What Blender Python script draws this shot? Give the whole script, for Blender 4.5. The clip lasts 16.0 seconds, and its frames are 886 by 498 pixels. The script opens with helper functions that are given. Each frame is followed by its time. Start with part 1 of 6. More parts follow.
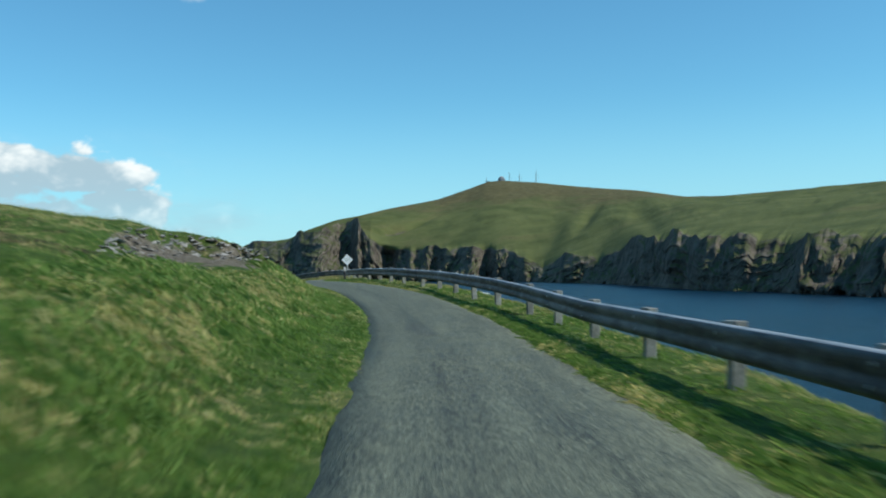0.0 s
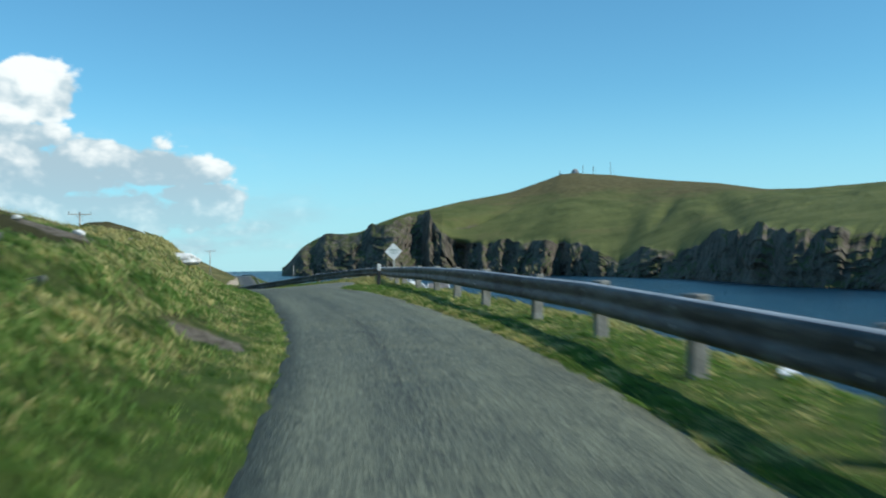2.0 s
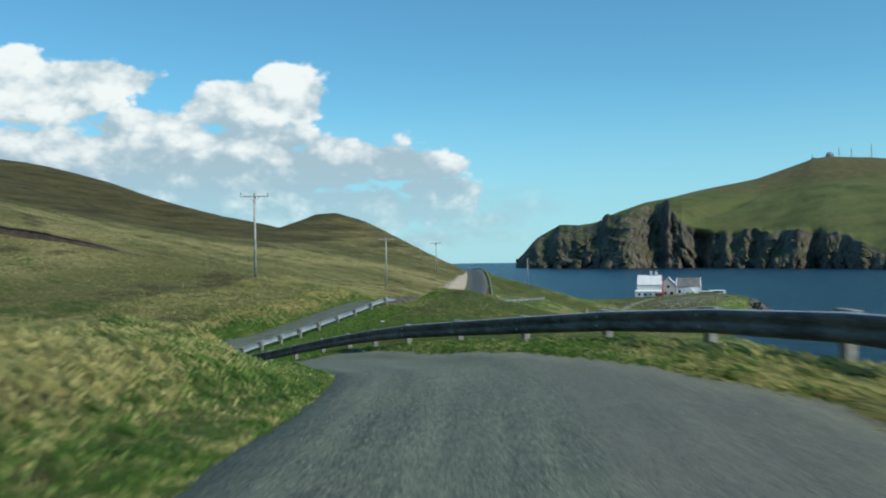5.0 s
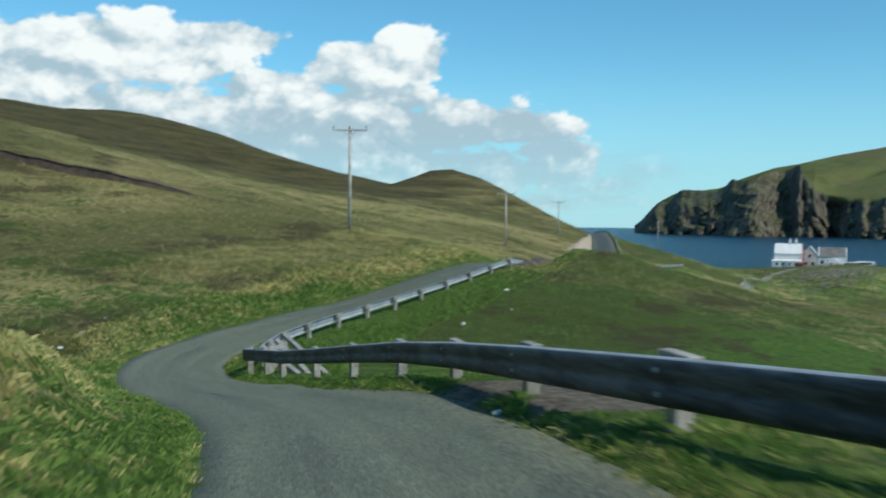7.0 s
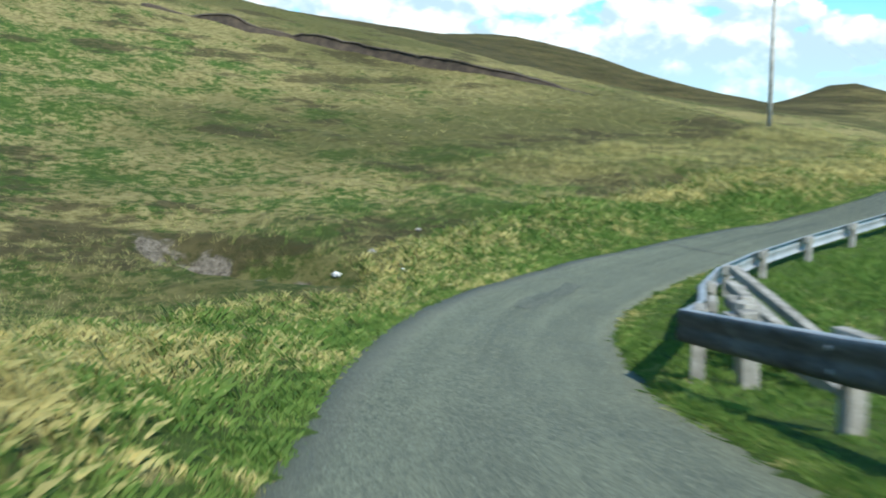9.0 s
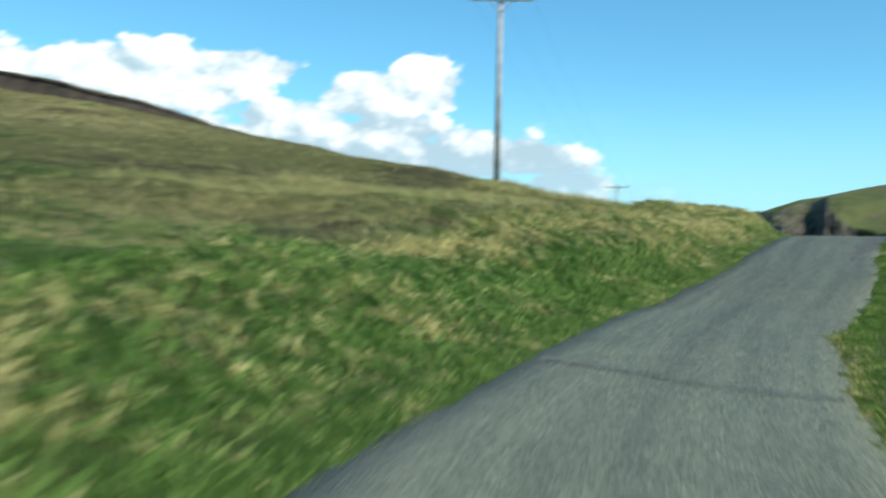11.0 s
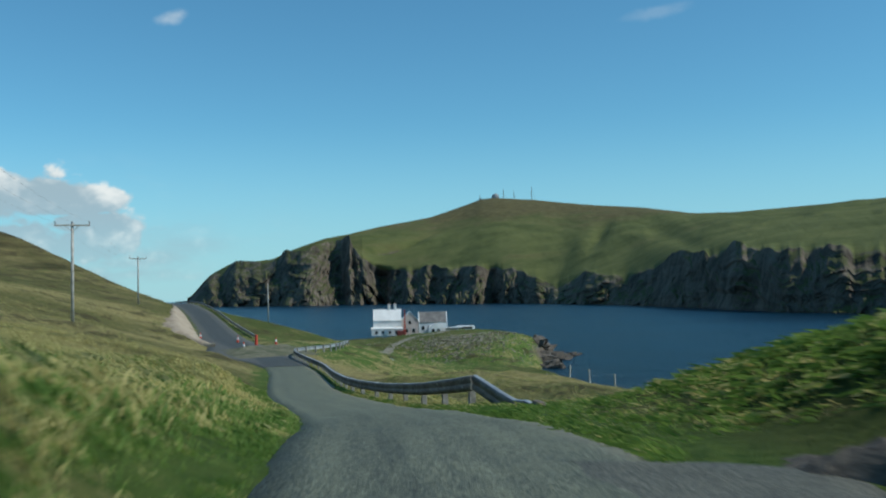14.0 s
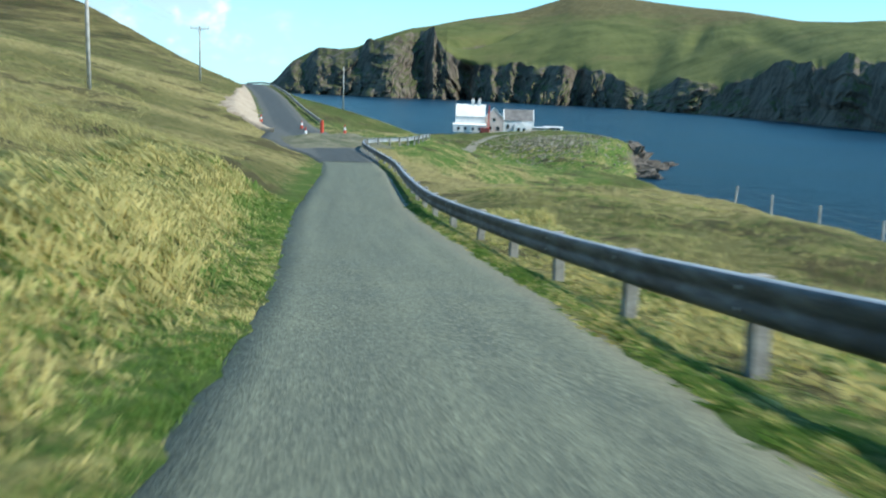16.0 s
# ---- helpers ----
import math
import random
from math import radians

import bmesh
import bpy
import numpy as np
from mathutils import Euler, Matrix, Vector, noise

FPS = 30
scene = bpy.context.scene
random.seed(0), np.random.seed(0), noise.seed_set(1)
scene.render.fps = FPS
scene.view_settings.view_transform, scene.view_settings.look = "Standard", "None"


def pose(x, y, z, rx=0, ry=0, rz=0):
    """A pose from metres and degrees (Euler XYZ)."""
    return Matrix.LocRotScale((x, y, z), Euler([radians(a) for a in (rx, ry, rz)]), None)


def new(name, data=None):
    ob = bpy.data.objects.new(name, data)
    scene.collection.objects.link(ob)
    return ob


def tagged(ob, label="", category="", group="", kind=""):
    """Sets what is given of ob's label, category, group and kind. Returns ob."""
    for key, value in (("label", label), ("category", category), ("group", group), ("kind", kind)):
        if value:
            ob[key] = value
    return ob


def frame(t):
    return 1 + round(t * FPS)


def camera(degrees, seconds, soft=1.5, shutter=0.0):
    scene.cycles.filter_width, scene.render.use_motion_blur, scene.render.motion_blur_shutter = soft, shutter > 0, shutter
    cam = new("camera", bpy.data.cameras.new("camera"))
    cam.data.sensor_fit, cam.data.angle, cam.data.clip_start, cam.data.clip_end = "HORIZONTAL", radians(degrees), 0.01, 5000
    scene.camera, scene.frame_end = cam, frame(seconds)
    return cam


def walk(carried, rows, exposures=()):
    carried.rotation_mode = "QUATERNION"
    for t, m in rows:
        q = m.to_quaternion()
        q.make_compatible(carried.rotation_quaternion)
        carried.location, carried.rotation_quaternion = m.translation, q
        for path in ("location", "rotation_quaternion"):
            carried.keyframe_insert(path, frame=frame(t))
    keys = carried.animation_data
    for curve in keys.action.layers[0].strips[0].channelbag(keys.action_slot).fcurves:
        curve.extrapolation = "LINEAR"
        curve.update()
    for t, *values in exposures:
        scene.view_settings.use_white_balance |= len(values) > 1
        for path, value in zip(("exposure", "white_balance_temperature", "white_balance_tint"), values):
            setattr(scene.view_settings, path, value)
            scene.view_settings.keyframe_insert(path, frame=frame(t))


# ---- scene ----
# Camera
cam = camera(50.58, 16.0, soft=1.9, shutter=0.5)
PATH = [
    (0, 0.00, 0.01, 21.65, 91.30, 1.01, 3.63),
    (0.5, -0.44, 5.76, 21.68, 90.25, 0.95, 4.35),
    (1, -1.05, 11.94, 21.64, 89.08, -1.58, 5.12),
    (1.5, -1.67, 17.56, 21.67, 89.67, 1.20, 5.98),
    (2, -2.66, 23.37, 21.87, 90.97, 0.72, 8.00),
    (2.5, -3.90, 29.13, 22.03, 91.49, 0.15, 10.49),
    (3, -5.43, 35.10, 22.20, 91.52, 0.64, 13.32),
    (3.5, -7.20, 40.83, 22.31, 91.34, 0.02, 15.89),
    (4, -9.35, 46.25, 22.42, 91.16, -0.43, 18.62),
    (4.2, -10.13, 48.68, 22.52, 91.10, 0.93, 19.67),
    (6.3, -18.71, 68.88, 21.92, 89.92, -0.90, 25.99),
    (6.5, -19.70, 70.50, 21.83, 89.74, -0.30, 26.52),
    (7, -22.04, 74.32, 21.55, 88.36, -0.53, 29.23),
    (7.5, -24.59, 77.82, 21.19, 86.40, -0.49, 33.45),
    (8, -27.91, 81.60, 20.65, 84.80, -1.20, 38.98),
    (8.2, -29.24, 82.97, 20.42, 84.35, -1.46, 41.28),
    (9.25, -36.30, 88.70, 19.05, 83.90, -0.30, 52.50),
    (10.3, -43.34, 94.43, 17.86, 84.23, 3.09, 43.35),
    (10.5, -44.82, 96.18, 17.83, 84.75, 0.94, 40.00),
    (11, -47.99, 101.12, 17.74, 90.17, -1.36, 30.00),
    (11.5, -49.76, 105.81, 17.75, 92.29, -0.18, 19.76),
    (12, -51.11, 112.27, 18.04, 93.80, 0.20, 9.54),
    (12.5, -51.63, 117.39, 18.41, 94.89, -0.40, 2.41),
    (13, -51.91, 122.64, 18.93, 94.20, 0.80, 1.43),
    (13.5, -52.53, 128.26, 19.44, 93.94, 0.13, 1.41),
    (14, -52.86, 133.20, 19.80, 92.67, 1.18, 2.14),
    (14.5, -53.36, 137.39, 19.87, 89.50, -2.50, 2.81),
    (15, -53.93, 141.97, 19.64, 85.61, -2.44, 3.96),
    (15.5, -54.45, 146.18, 19.32, 82.68, -2.90, 5.67),
    (16, -55.40, 150.62, 18.82, 80.34, -2.02, 7.14),
]

LIGHT = [(0.0, 0.15), (1.5, 0.2), (3.0, 0.0), (4.2, 0.0), (6.3, 0.0), (7.0, 0.05), (7.5, 0.33), (8.0, 0.58), (10.3, 0.74), (11.0, 0.42), (11.5, 0.08), (12.0, -0.06), (12.5, -0.12), (13.5, -0.16), (14.2, -0.1), (15.0, 0.35), (15.5, 0.58), (16.0, 0.76)]
walk(cam, [(row[0], pose(*row[1:])) for row in PATH], [(t, stops, 6350, 4) for t, stops in LIGHT])

# World and sun
SUN_AZ, SUN_EL = 102.0, 45.0  # degrees clockwise from +y, degrees up


def nd(nt, kind, **settings):
    node = nt.nodes.new(kind)
    for key, value in settings.items():
        if key == "op":
            node.operation = value
        elif key == "data":
            node.data_type = value
        elif key == "blend":
            node.blend_type = value
        elif key == "vals":
            for n, v in value.items():
                node.inputs[n].default_value = v
    return node


def calc(nt, op, a, b=None, c=None):
    node = nt.nodes.new("ShaderNodeMath")
    node.operation = op
    for n, v in enumerate((a, b, c)):
        if v is None:
            continue
        if isinstance(v, (int, float)):
            node.inputs[n].default_value = v
        else:
            nt.links.new(v, node.inputs[n])
    return node.outputs[0]


def smooth(nt, value, lo, hi, to0=0.0, to1=1.0):
    node = nt.nodes.new("ShaderNodeMapRange")
    node.interpolation_type = "SMOOTHSTEP"
    node.inputs["From Min"].default_value, node.inputs["From Max"].default_value = lo, hi
    node.inputs["To Min"].default_value, node.inputs["To Max"].default_value = to0, to1
    nt.links.new(value, node.inputs["Value"])
    return node.outputs[0]


def mixcol(nt, fac, a, b, blend="MIX"):
    node = nt.nodes.new("ShaderNodeMix")
    node.data_type, node.blend_type = "RGBA", blend
    for socket, v in ((node.inputs[0], fac), (node.inputs[6], a), (node.inputs[7], b)):
        if isinstance(v, (int, float)):
            socket.default_value = v
        elif isinstance(v, tuple):
            socket.default_value = (*v, 1.0)
        else:
            nt.links.new(v, socket)
    return node.outputs[2]


def fbm(nt, vec, scale, detail=4.0, rough=0.55, distort=0.0, out=0):
    node = nt.nodes.new("ShaderNodeTexNoise")
    node.inputs["Scale"].default_value, node.inputs["Detail"].default_value = scale, detail
    node.inputs["Roughness"].default_value, node.inputs["Distortion"].default_value = rough, distort
    if vec is not None:
        nt.links.new(vec, node.inputs["Vector"])
    return node.outputs[out]


world = bpy.data.worlds.new("world")
scene.world = world
world.use_nodes = True
wt = world.node_tree
wt.nodes.clear()
sky = wt.nodes.new("ShaderNodeTexSky")
sky.sky_type, sky.sun_disc = "NISHITA", False
sky.sun_elevation, sky.sun_rotation = radians(SUN_EL), radians(SUN_AZ)
sky.air_density, sky.dust_density, sky.ozone_density = 1.0, 0.0, 3.0
coord = wt.nodes.new("ShaderNodeTexCoord")
sep = wt.nodes.new("ShaderNodeSeparateXYZ")
wt.links.new(coord.outputs["Generated"], sep.inputs[0])
az = calc(wt, "MULTIPLY", calc(wt, "ARCTAN2", sep.outputs[0], sep.outputs[1]), 57.2958)
el = calc(wt, "MULTIPLY", calc(wt, "ARCSINE", sep.outputs[2]), 57.2958)
# Cumulus bank low in the north-west: azimuth, height and half sizes in degrees
CLOUDS = [(-31.3, 9.7, 2.9, 2.4), (-34.6, 9.0, 4.4, 2.0), (-39.5, 7.9, 5.0, 1.5), (-47.0, 9.6, 8.5, 2.5), (-42.0, 10.6, 4.6, 1.2), (-55.0, 8.6, 9.0, 3.4), (-66.0, 9.0, 12.0, 4.4),
          (-38.0, 5.8, 16.0, 3.0), (-33.0, 7.4, 5.0, 1.4), (-32.0, 5.0, 8.0, 1.6), (-28.4, 6.6, 3.0, 1.2), (-25.0, 5.7, 4.2, 1.3), (-50.0, 5.4, 16.0, 3.0), (-34.0, 3.4, 17.0, 2.2), (-23.0, 4.3, 3.2, 0.8), (-30.6, 9.3, 1.7, 0.9)]
body = None
for a0, e0, ra, re in CLOUDS:
    du = calc(wt, "DIVIDE", calc(wt, "SUBTRACT", az, a0), ra)
    dv = calc(wt, "DIVIDE", calc(wt, "SUBTRACT", el, e0), re)
    blob = calc(wt, "SUBTRACT", 1.0, calc(wt, "SQRT", calc(wt, "ADD", calc(wt, "MULTIPLY", du, du), calc(wt, "MULTIPLY", dv, dv))))
    body = blob if body is None else calc(wt, "MAXIMUM", body, blob)


def billows(shift):
    """Heaped cloud heads, looked up a little way off towards the sun to shade them."""
    at = wt.nodes.new("ShaderNodeMapping")
    at.inputs["Scale"].default_value, at.inputs["Location"].default_value = (1.0, 1.0, 1.5), shift
    wt.links.new(coord.outputs["Generated"], at.inputs[0])
    heads = wt.nodes.new("ShaderNodeTexVoronoi")
    heads.normalize = True
    heads.inputs["Scale"].default_value, heads.inputs["Detail"].default_value, heads.inputs["Roughness"].default_value = 16.0, 3.0, 0.55
    warp = wt.nodes.new("ShaderNodeMix")
    warp.data_type = "VECTOR"
    warp.inputs[0].default_value = 0.035
    wt.links.new(at.outputs[0], warp.inputs[4])
    wt.links.new(fbm(wt, at.outputs[0], 11.0, 4.0, 0.6, out=1), warp.inputs[5])
    wt.links.new(warp.outputs[1], heads.inputs["Vector"])
    ragged = fbm(wt, at.outputs[0], 8.0, 8.0, 0.6)
    return calc(wt, "ADD", calc(wt, "MULTIPLY", calc(wt, "SUBTRACT", 0.3, heads.outputs["Distance"]), 2.6), calc(wt, "MULTIPLY", calc(wt, "SUBTRACT", ragged, 0.5), 1.6))


puff, sunward = billows((0.0, 0.0, 0.0)), billows((0.012, 0.01, 0.022))
wide = wt.nodes.new("ShaderNodeMapping")
wide.inputs["Scale"].default_value = (1.0, 1.0, 3.5)
wt.links.new(coord.outputs["Generated"], wide.inputs[0])
wisp = fbm(wt, wide.outputs[0], 5.0, 7.0, 0.6)
dens = calc(wt, "ADD", calc(wt, "MULTIPLY_ADD", body, 1.35, -0.1), puff)
mask = calc(wt, "MULTIPLY", smooth(wt, dens, 0.03, 0.3), smooth(wt, el, 1.0, 6.5, 0.5, 1.0))
veil = calc(wt, "MULTIPLY", smooth(wt, el, 9.0, 2.0), smooth(wt, wisp, 0.42, 0.68))
veil = calc(wt, "MULTIPLY", veil, calc(wt, "MULTIPLY", smooth(wt, az, -8.0, -26.0), 0.9))
mask = calc(wt, "MAXIMUM", mask, veil)
# two shreds of thin cloud higher up
for a0, e0, ra, re, k in ((-18.1, 16.3, 1.2, 0.6, 0.36), (11.4, 16.2, 2.6, 0.5, 0.12)):
    du = calc(wt, "DIVIDE", calc(wt, "SUBTRACT", az, a0), ra)
    dv = calc(wt, "SUBTRACT", calc(wt, "DIVIDE", calc(wt, "SUBTRACT", el, e0), re), calc(wt, "MULTIPLY", du, 0.6))
    shred = calc(wt, "SUBTRACT", 1.0, calc(wt, "SQRT", calc(wt, "ADD", calc(wt, "MULTIPLY", du, du), calc(wt, "MULTIPLY", dv, dv))))
    mask = calc(wt, "MAXIMUM", mask, calc(wt, "MULTIPLY", smooth(wt, calc(wt, "ADD", shred, calc(wt, "MULTIPLY", puff, 0.8)), 0.1, 0.9), k))
relief = calc(wt, "MULTIPLY", calc(wt, "SUBTRACT", puff, sunward), 0.9)
lit = calc(wt, "ADD", calc(wt, "ADD", relief, 0.42), smooth(wt, el, 4.0, 10.5, -0.3, 0.26))
lit = calc(wt, "ADD", lit, calc(wt, "MULTIPLY", puff, 0.4))
cloud = mixcol(wt, smooth(wt, lit, 0.05, 0.95), (0.40, 0.53, 0.62), (0.92, 0.935, 0.94))
skycol = mixcol(wt, 1.0, sky.outputs[0], (0.07, 0.12, 0.128), "MULTIPLY")
skycol = mixcol(wt, smooth(wt, el, 11.0, -1.0, 0.0, 0.75), skycol, (0.36, 0.62, 0.80))
both = mixcol(wt, mask, skycol, cloud)
back = wt.nodes.new("ShaderNodeBackground")
wt.links.new(both, back.inputs["Color"])
back.inputs["Strength"].default_value = 1.0
wout = wt.nodes.new("ShaderNodeOutputWorld")
wt.links.new(back.outputs[0], wout.inputs["Surface"])

sun = new("sun", bpy.data.lights.new("sun", "SUN"))
sun.data.energy, sun.data.angle, sun.data.color = 3.4, radians(0.55), (1.0, 0.95, 0.87)
to_sun = Vector((math.sin(radians(SUN_AZ)) * math.cos(radians(SUN_EL)), math.cos(radians(SUN_AZ)) * math.cos(radians(SUN_EL)), math.sin(radians(SUN_EL))))
sun.matrix_world = Matrix.Translation((60, -40, 120)) @ to_sun.to_track_quat("Z", "Y").to_matrix().to_4x4()


# Materials
def material(name, rough=0.8, metal=0.0):
    m = bpy.data.materials.new(name)
    m.use_nodes = True
    nt = m.node_tree
    bsdf = nt.nodes["Principled BSDF"]
    bsdf.inputs["Roughness"].default_value, bsdf.inputs["Metallic"].default_value = rough, metal
    return m, nt, bsdf


def bump(nt, bsdf, height, strength=0.4, distance=0.02):
    node = nt.nodes.new("ShaderNodeBump")
    node.inputs["Strength"].default_value, node.inputs["Distance"].default_value = strength, distance
    nt.links.new(height, node.inputs["Height"])
    nt.links.new(node.outputs[0], bsdf.inputs["Normal"])


def objcoord(nt):
    return nt.nodes.new("ShaderNodeTexCoord").outputs["Object"]


def worn(name, dark, light, rough=0.8, metal=0.0, scale=3.0, fine=40.0, relief=0.3, depth=0.01, edge=0.5):
    """A plain surface with stains and grain."""
    m, nt, b = material(name, rough, metal)
    pos = nt.nodes.new("ShaderNodeNewGeometry").outputs["Position"]
    big, small = fbm(nt, pos, scale, 5.0), fbm(nt, pos, fine, 4.0, 0.65)
    f = calc(nt, "ADD", calc(nt, "MULTIPLY", big, 0.6), calc(nt, "MULTIPLY", small, 0.4))
    col = mixcol(nt, smooth(nt, f, edge - 0.16, edge + 0.16), dark, light)
    nt.links.new(col, b.inputs["Base Color"])
    nt.links.new(calc(nt, "ADD", calc(nt, "MULTIPLY", small, 0.25), rough - 0.12), b.inputs["Roughness"])
    bump(nt, b, small, relief, depth)
    return m


def place(nt):
    return nt.nodes.new("ShaderNodeNewGeometry").outputs["Position"]


def turf_colour(nt, pos):
    """Green sward, straw-coloured old grass and heather in patches that follow the contours; one law for soil and blades."""
    level = nt.nodes.new("ShaderNodeMapping")
    level.inputs["Scale"].default_value = (0.4, 0.4, 6.0)
    nt.links.new(pos, level.inputs[0])
    bands = level.outputs[0]
    large, mid, small = fbm(nt, bands, 0.09, 6.0, 0.65), fbm(nt, pos, 0.4, 6.0, 0.65), fbm(nt, pos, 2.6, 5.0, 0.65)
    f = calc(nt, "ADD", calc(nt, "MULTIPLY", large, 0.3), calc(nt, "ADD", calc(nt, "MULTIPLY", mid, 0.36), calc(nt, "MULTIPLY", small, 0.38)))
    tufts = fbm(nt, pos, 9.0, 4.0, 0.7)
    f = calc(nt, "ADD", f, calc(nt, "MULTIPLY", calc(nt, "SUBTRACT", tufts, 0.5), 0.3))
    f = calc(nt, "MULTIPLY_ADD", calc(nt, "SUBTRACT", f, 0.52), 2.4, 0.52)
    green = mixcol(nt, smooth(nt, small, 0.3, 0.7), (0.044, 0.09, 0.0155), (0.104, 0.164, 0.033))
    straw = mixcol(nt, smooth(nt, small, 0.3, 0.7), (0.163, 0.138, 0.048), (0.38, 0.325, 0.14))
    return green, straw, f, mid, small, large


def ground_material():
    m, nt, b = material("turf", 0.95)
    pos = place(nt)
    green, straw, f, mid, small, large = turf_colour(nt, pos)
    sp = nt.nodes.new("ShaderNodeSeparateXYZ")
    nt.links.new(pos, sp.inputs[0])
    attr = nt.nodes.new("ShaderNodeAttribute")
    attr.attribute_name = "straw"
    lean = calc(nt, "ADD", f, calc(nt, "MULTIPLY", attr.outputs["Fac"], 0.4))
    col = mixcol(nt, smooth(nt, lean, 0.49, 0.62), green, straw)
    mown = nt.nodes.new("ShaderNodeAttribute")
    mown.attribute_name = "lawn"
    rank = calc(nt, "MULTIPLY_ADD", mown.outputs["Fac"], -0.85, 1.0)
    col = mixcol(nt, calc(nt, "MULTIPLY", mown.outputs["Fac"], 0.6), col, mixcol(nt, smooth(nt, fbm(nt, pos, 5.0, 6.0, 0.72), 0.36, 0.64), (0.045, 0.096, 0.016), (0.13, 0.178, 0.04)))
    tracts = fbm(nt, pos, 0.02, 5.0, 0.62)
    col = mixcol(nt, calc(nt, "MULTIPLY", calc(nt, "MULTIPLY", smooth(nt, tracts, 0.44, 0.58), 0.7), rank), col, (0.062, 0.072, 0.02))
    # the hills further inland are brown moor
    moor = smooth(nt, calc(nt, "ADD", sp.outputs[0], calc(nt, "MULTIPLY", calc(nt, "SUBTRACT", large, 0.5), 120.0)), -112.0, -185.0)
    heath = mixcol(nt, smooth(nt, calc(nt, "ADD", calc(nt, "MULTIPLY", large, 0.6), calc(nt, "MULTIPLY", mid, 0.4)), 0.36, 0.62), (0.034, 0.03, 0.012), (0.105, 0.088, 0.036))
    col = mixcol(nt, calc(nt, "MULTIPLY", moor, smooth(nt, mid, 0.2, 0.55, 0.55, 1.0)), col, heath)
    spots = fbm(nt, pos, 0.5, 6.0, 0.68)
    col = mixcol(nt, calc(nt, "MULTIPLY", calc(nt, "MULTIPLY", smooth(nt, spots, 0.57, 0.72), 0.5), rank), col, (0.055, 0.042, 0.02))
    long = nt.nodes.new("ShaderNodeMapping")
    long.inputs["Scale"].default_value = (1.0, 1.0, 5.0)
    nt.links.new(pos, long.inputs[0])
    heather = fbm(nt, long.outputs[0], 0.13, 7.0, 0.68)
    col = mixcol(nt, calc(nt, "MULTIPLY", calc(nt, "MULTIPLY", smooth(nt, heather, 0.545, 0.6), 0.75), rank), col, (0.06, 0.05, 0.024))
    soil = nt.nodes.new("ShaderNodeAttribute")
    soil.attribute_name = "soil"
    grit = fbm(nt, pos, 6.0, 8.0, 0.72)
    earth = mixcol(nt, smooth(nt, grit, 0.3, 0.7), (0.075, 0.06, 0.042), (0.29, 0.25, 0.195))
    col = mixcol(nt, smooth(nt, calc(nt, "ADD", soil.outputs["Fac"], calc(nt, "MULTIPLY", calc(nt, "SUBTRACT", spots, 0.5), 1.5)), 0.42, 0.56), col, earth)
    # steep faces are bare rock
    nrm = nt.nodes.new("ShaderNodeNewGeometry")
    sn = nt.nodes.new("ShaderNodeSeparateXYZ")
    nt.links.new(nrm.outputs["Normal"], sn.inputs[0])
    rock = mixcol(nt, grit, (0.06, 0.052, 0.044), (0.22, 0.18, 0.15))
    col = mixcol(nt, smooth(nt, calc(nt, "ADD", sn.outputs[2], calc(nt, "MULTIPLY", mid, 0.2)), 0.82, 0.66), col, rock)
    nt.links.new(col, b.inputs["Base Color"])
    b.inputs["Specular IOR Level"].default_value = 0.12
    bump(nt, b, calc(nt, "ADD", small, calc(nt, "MULTIPLY", fbm(nt, pos, 14.0, 5.0, 0.7), 0.6)), 1.0, 0.16)
    return m


def blade_material(name):
    m, nt, b = material(name, 0.7)
    pos = place(nt)
    green, straw, f, mid, small, large = turf_colour(nt, pos)
    info = nt.nodes.new("ShaderNodeNewGeometry")
    attr = nt.nodes.new("ShaderNodeAttribute")
    attr.attribute_name = "straw"
    chance = info.outputs["Random Per Island"]
    lean = calc(nt, "ADD", f, calc(nt, "MULTIPLY", calc(nt, "SUBTRACT", chance, 0.5), 0.24))
    lean = calc(nt, "ADD", lean, calc(nt, "MULTIPLY", attr.outputs["Fac"], 0.4))
    col = mixcol(nt, smooth(nt, lean, 0.47, 0.62), green, straw)
    vary = calc(nt, "FRACT", calc(nt, "MULTIPLY", chance, 17.0))
    col = mixcol(nt, calc(nt, "MULTIPLY", vary, 0.35), col, mixcol(nt, chance, (0.2, 0.225, 0.07), (0.05, 0.08, 0.015)))
    nt.links.new(col, b.inputs["Base Color"])
    b.inputs["Specular IOR Level"].default_value = 0.15
    # thin blades pass light on as well as throw it back
    through_leaf = nt.nodes.new("ShaderNodeBsdfTranslucent")
    nt.links.new(col, through_leaf.inputs["Color"])
    both_sides = nt.nodes.new("ShaderNodeAddShader")
    nt.links.new(b.outputs[0], both_sides.inputs[0])
    nt.links.new(through_leaf.outputs[0], both_sides.inputs[1])
    nt.links.new(both_sides.outputs[0], nt.nodes["Material Output"].inputs["Surface"])
    return m


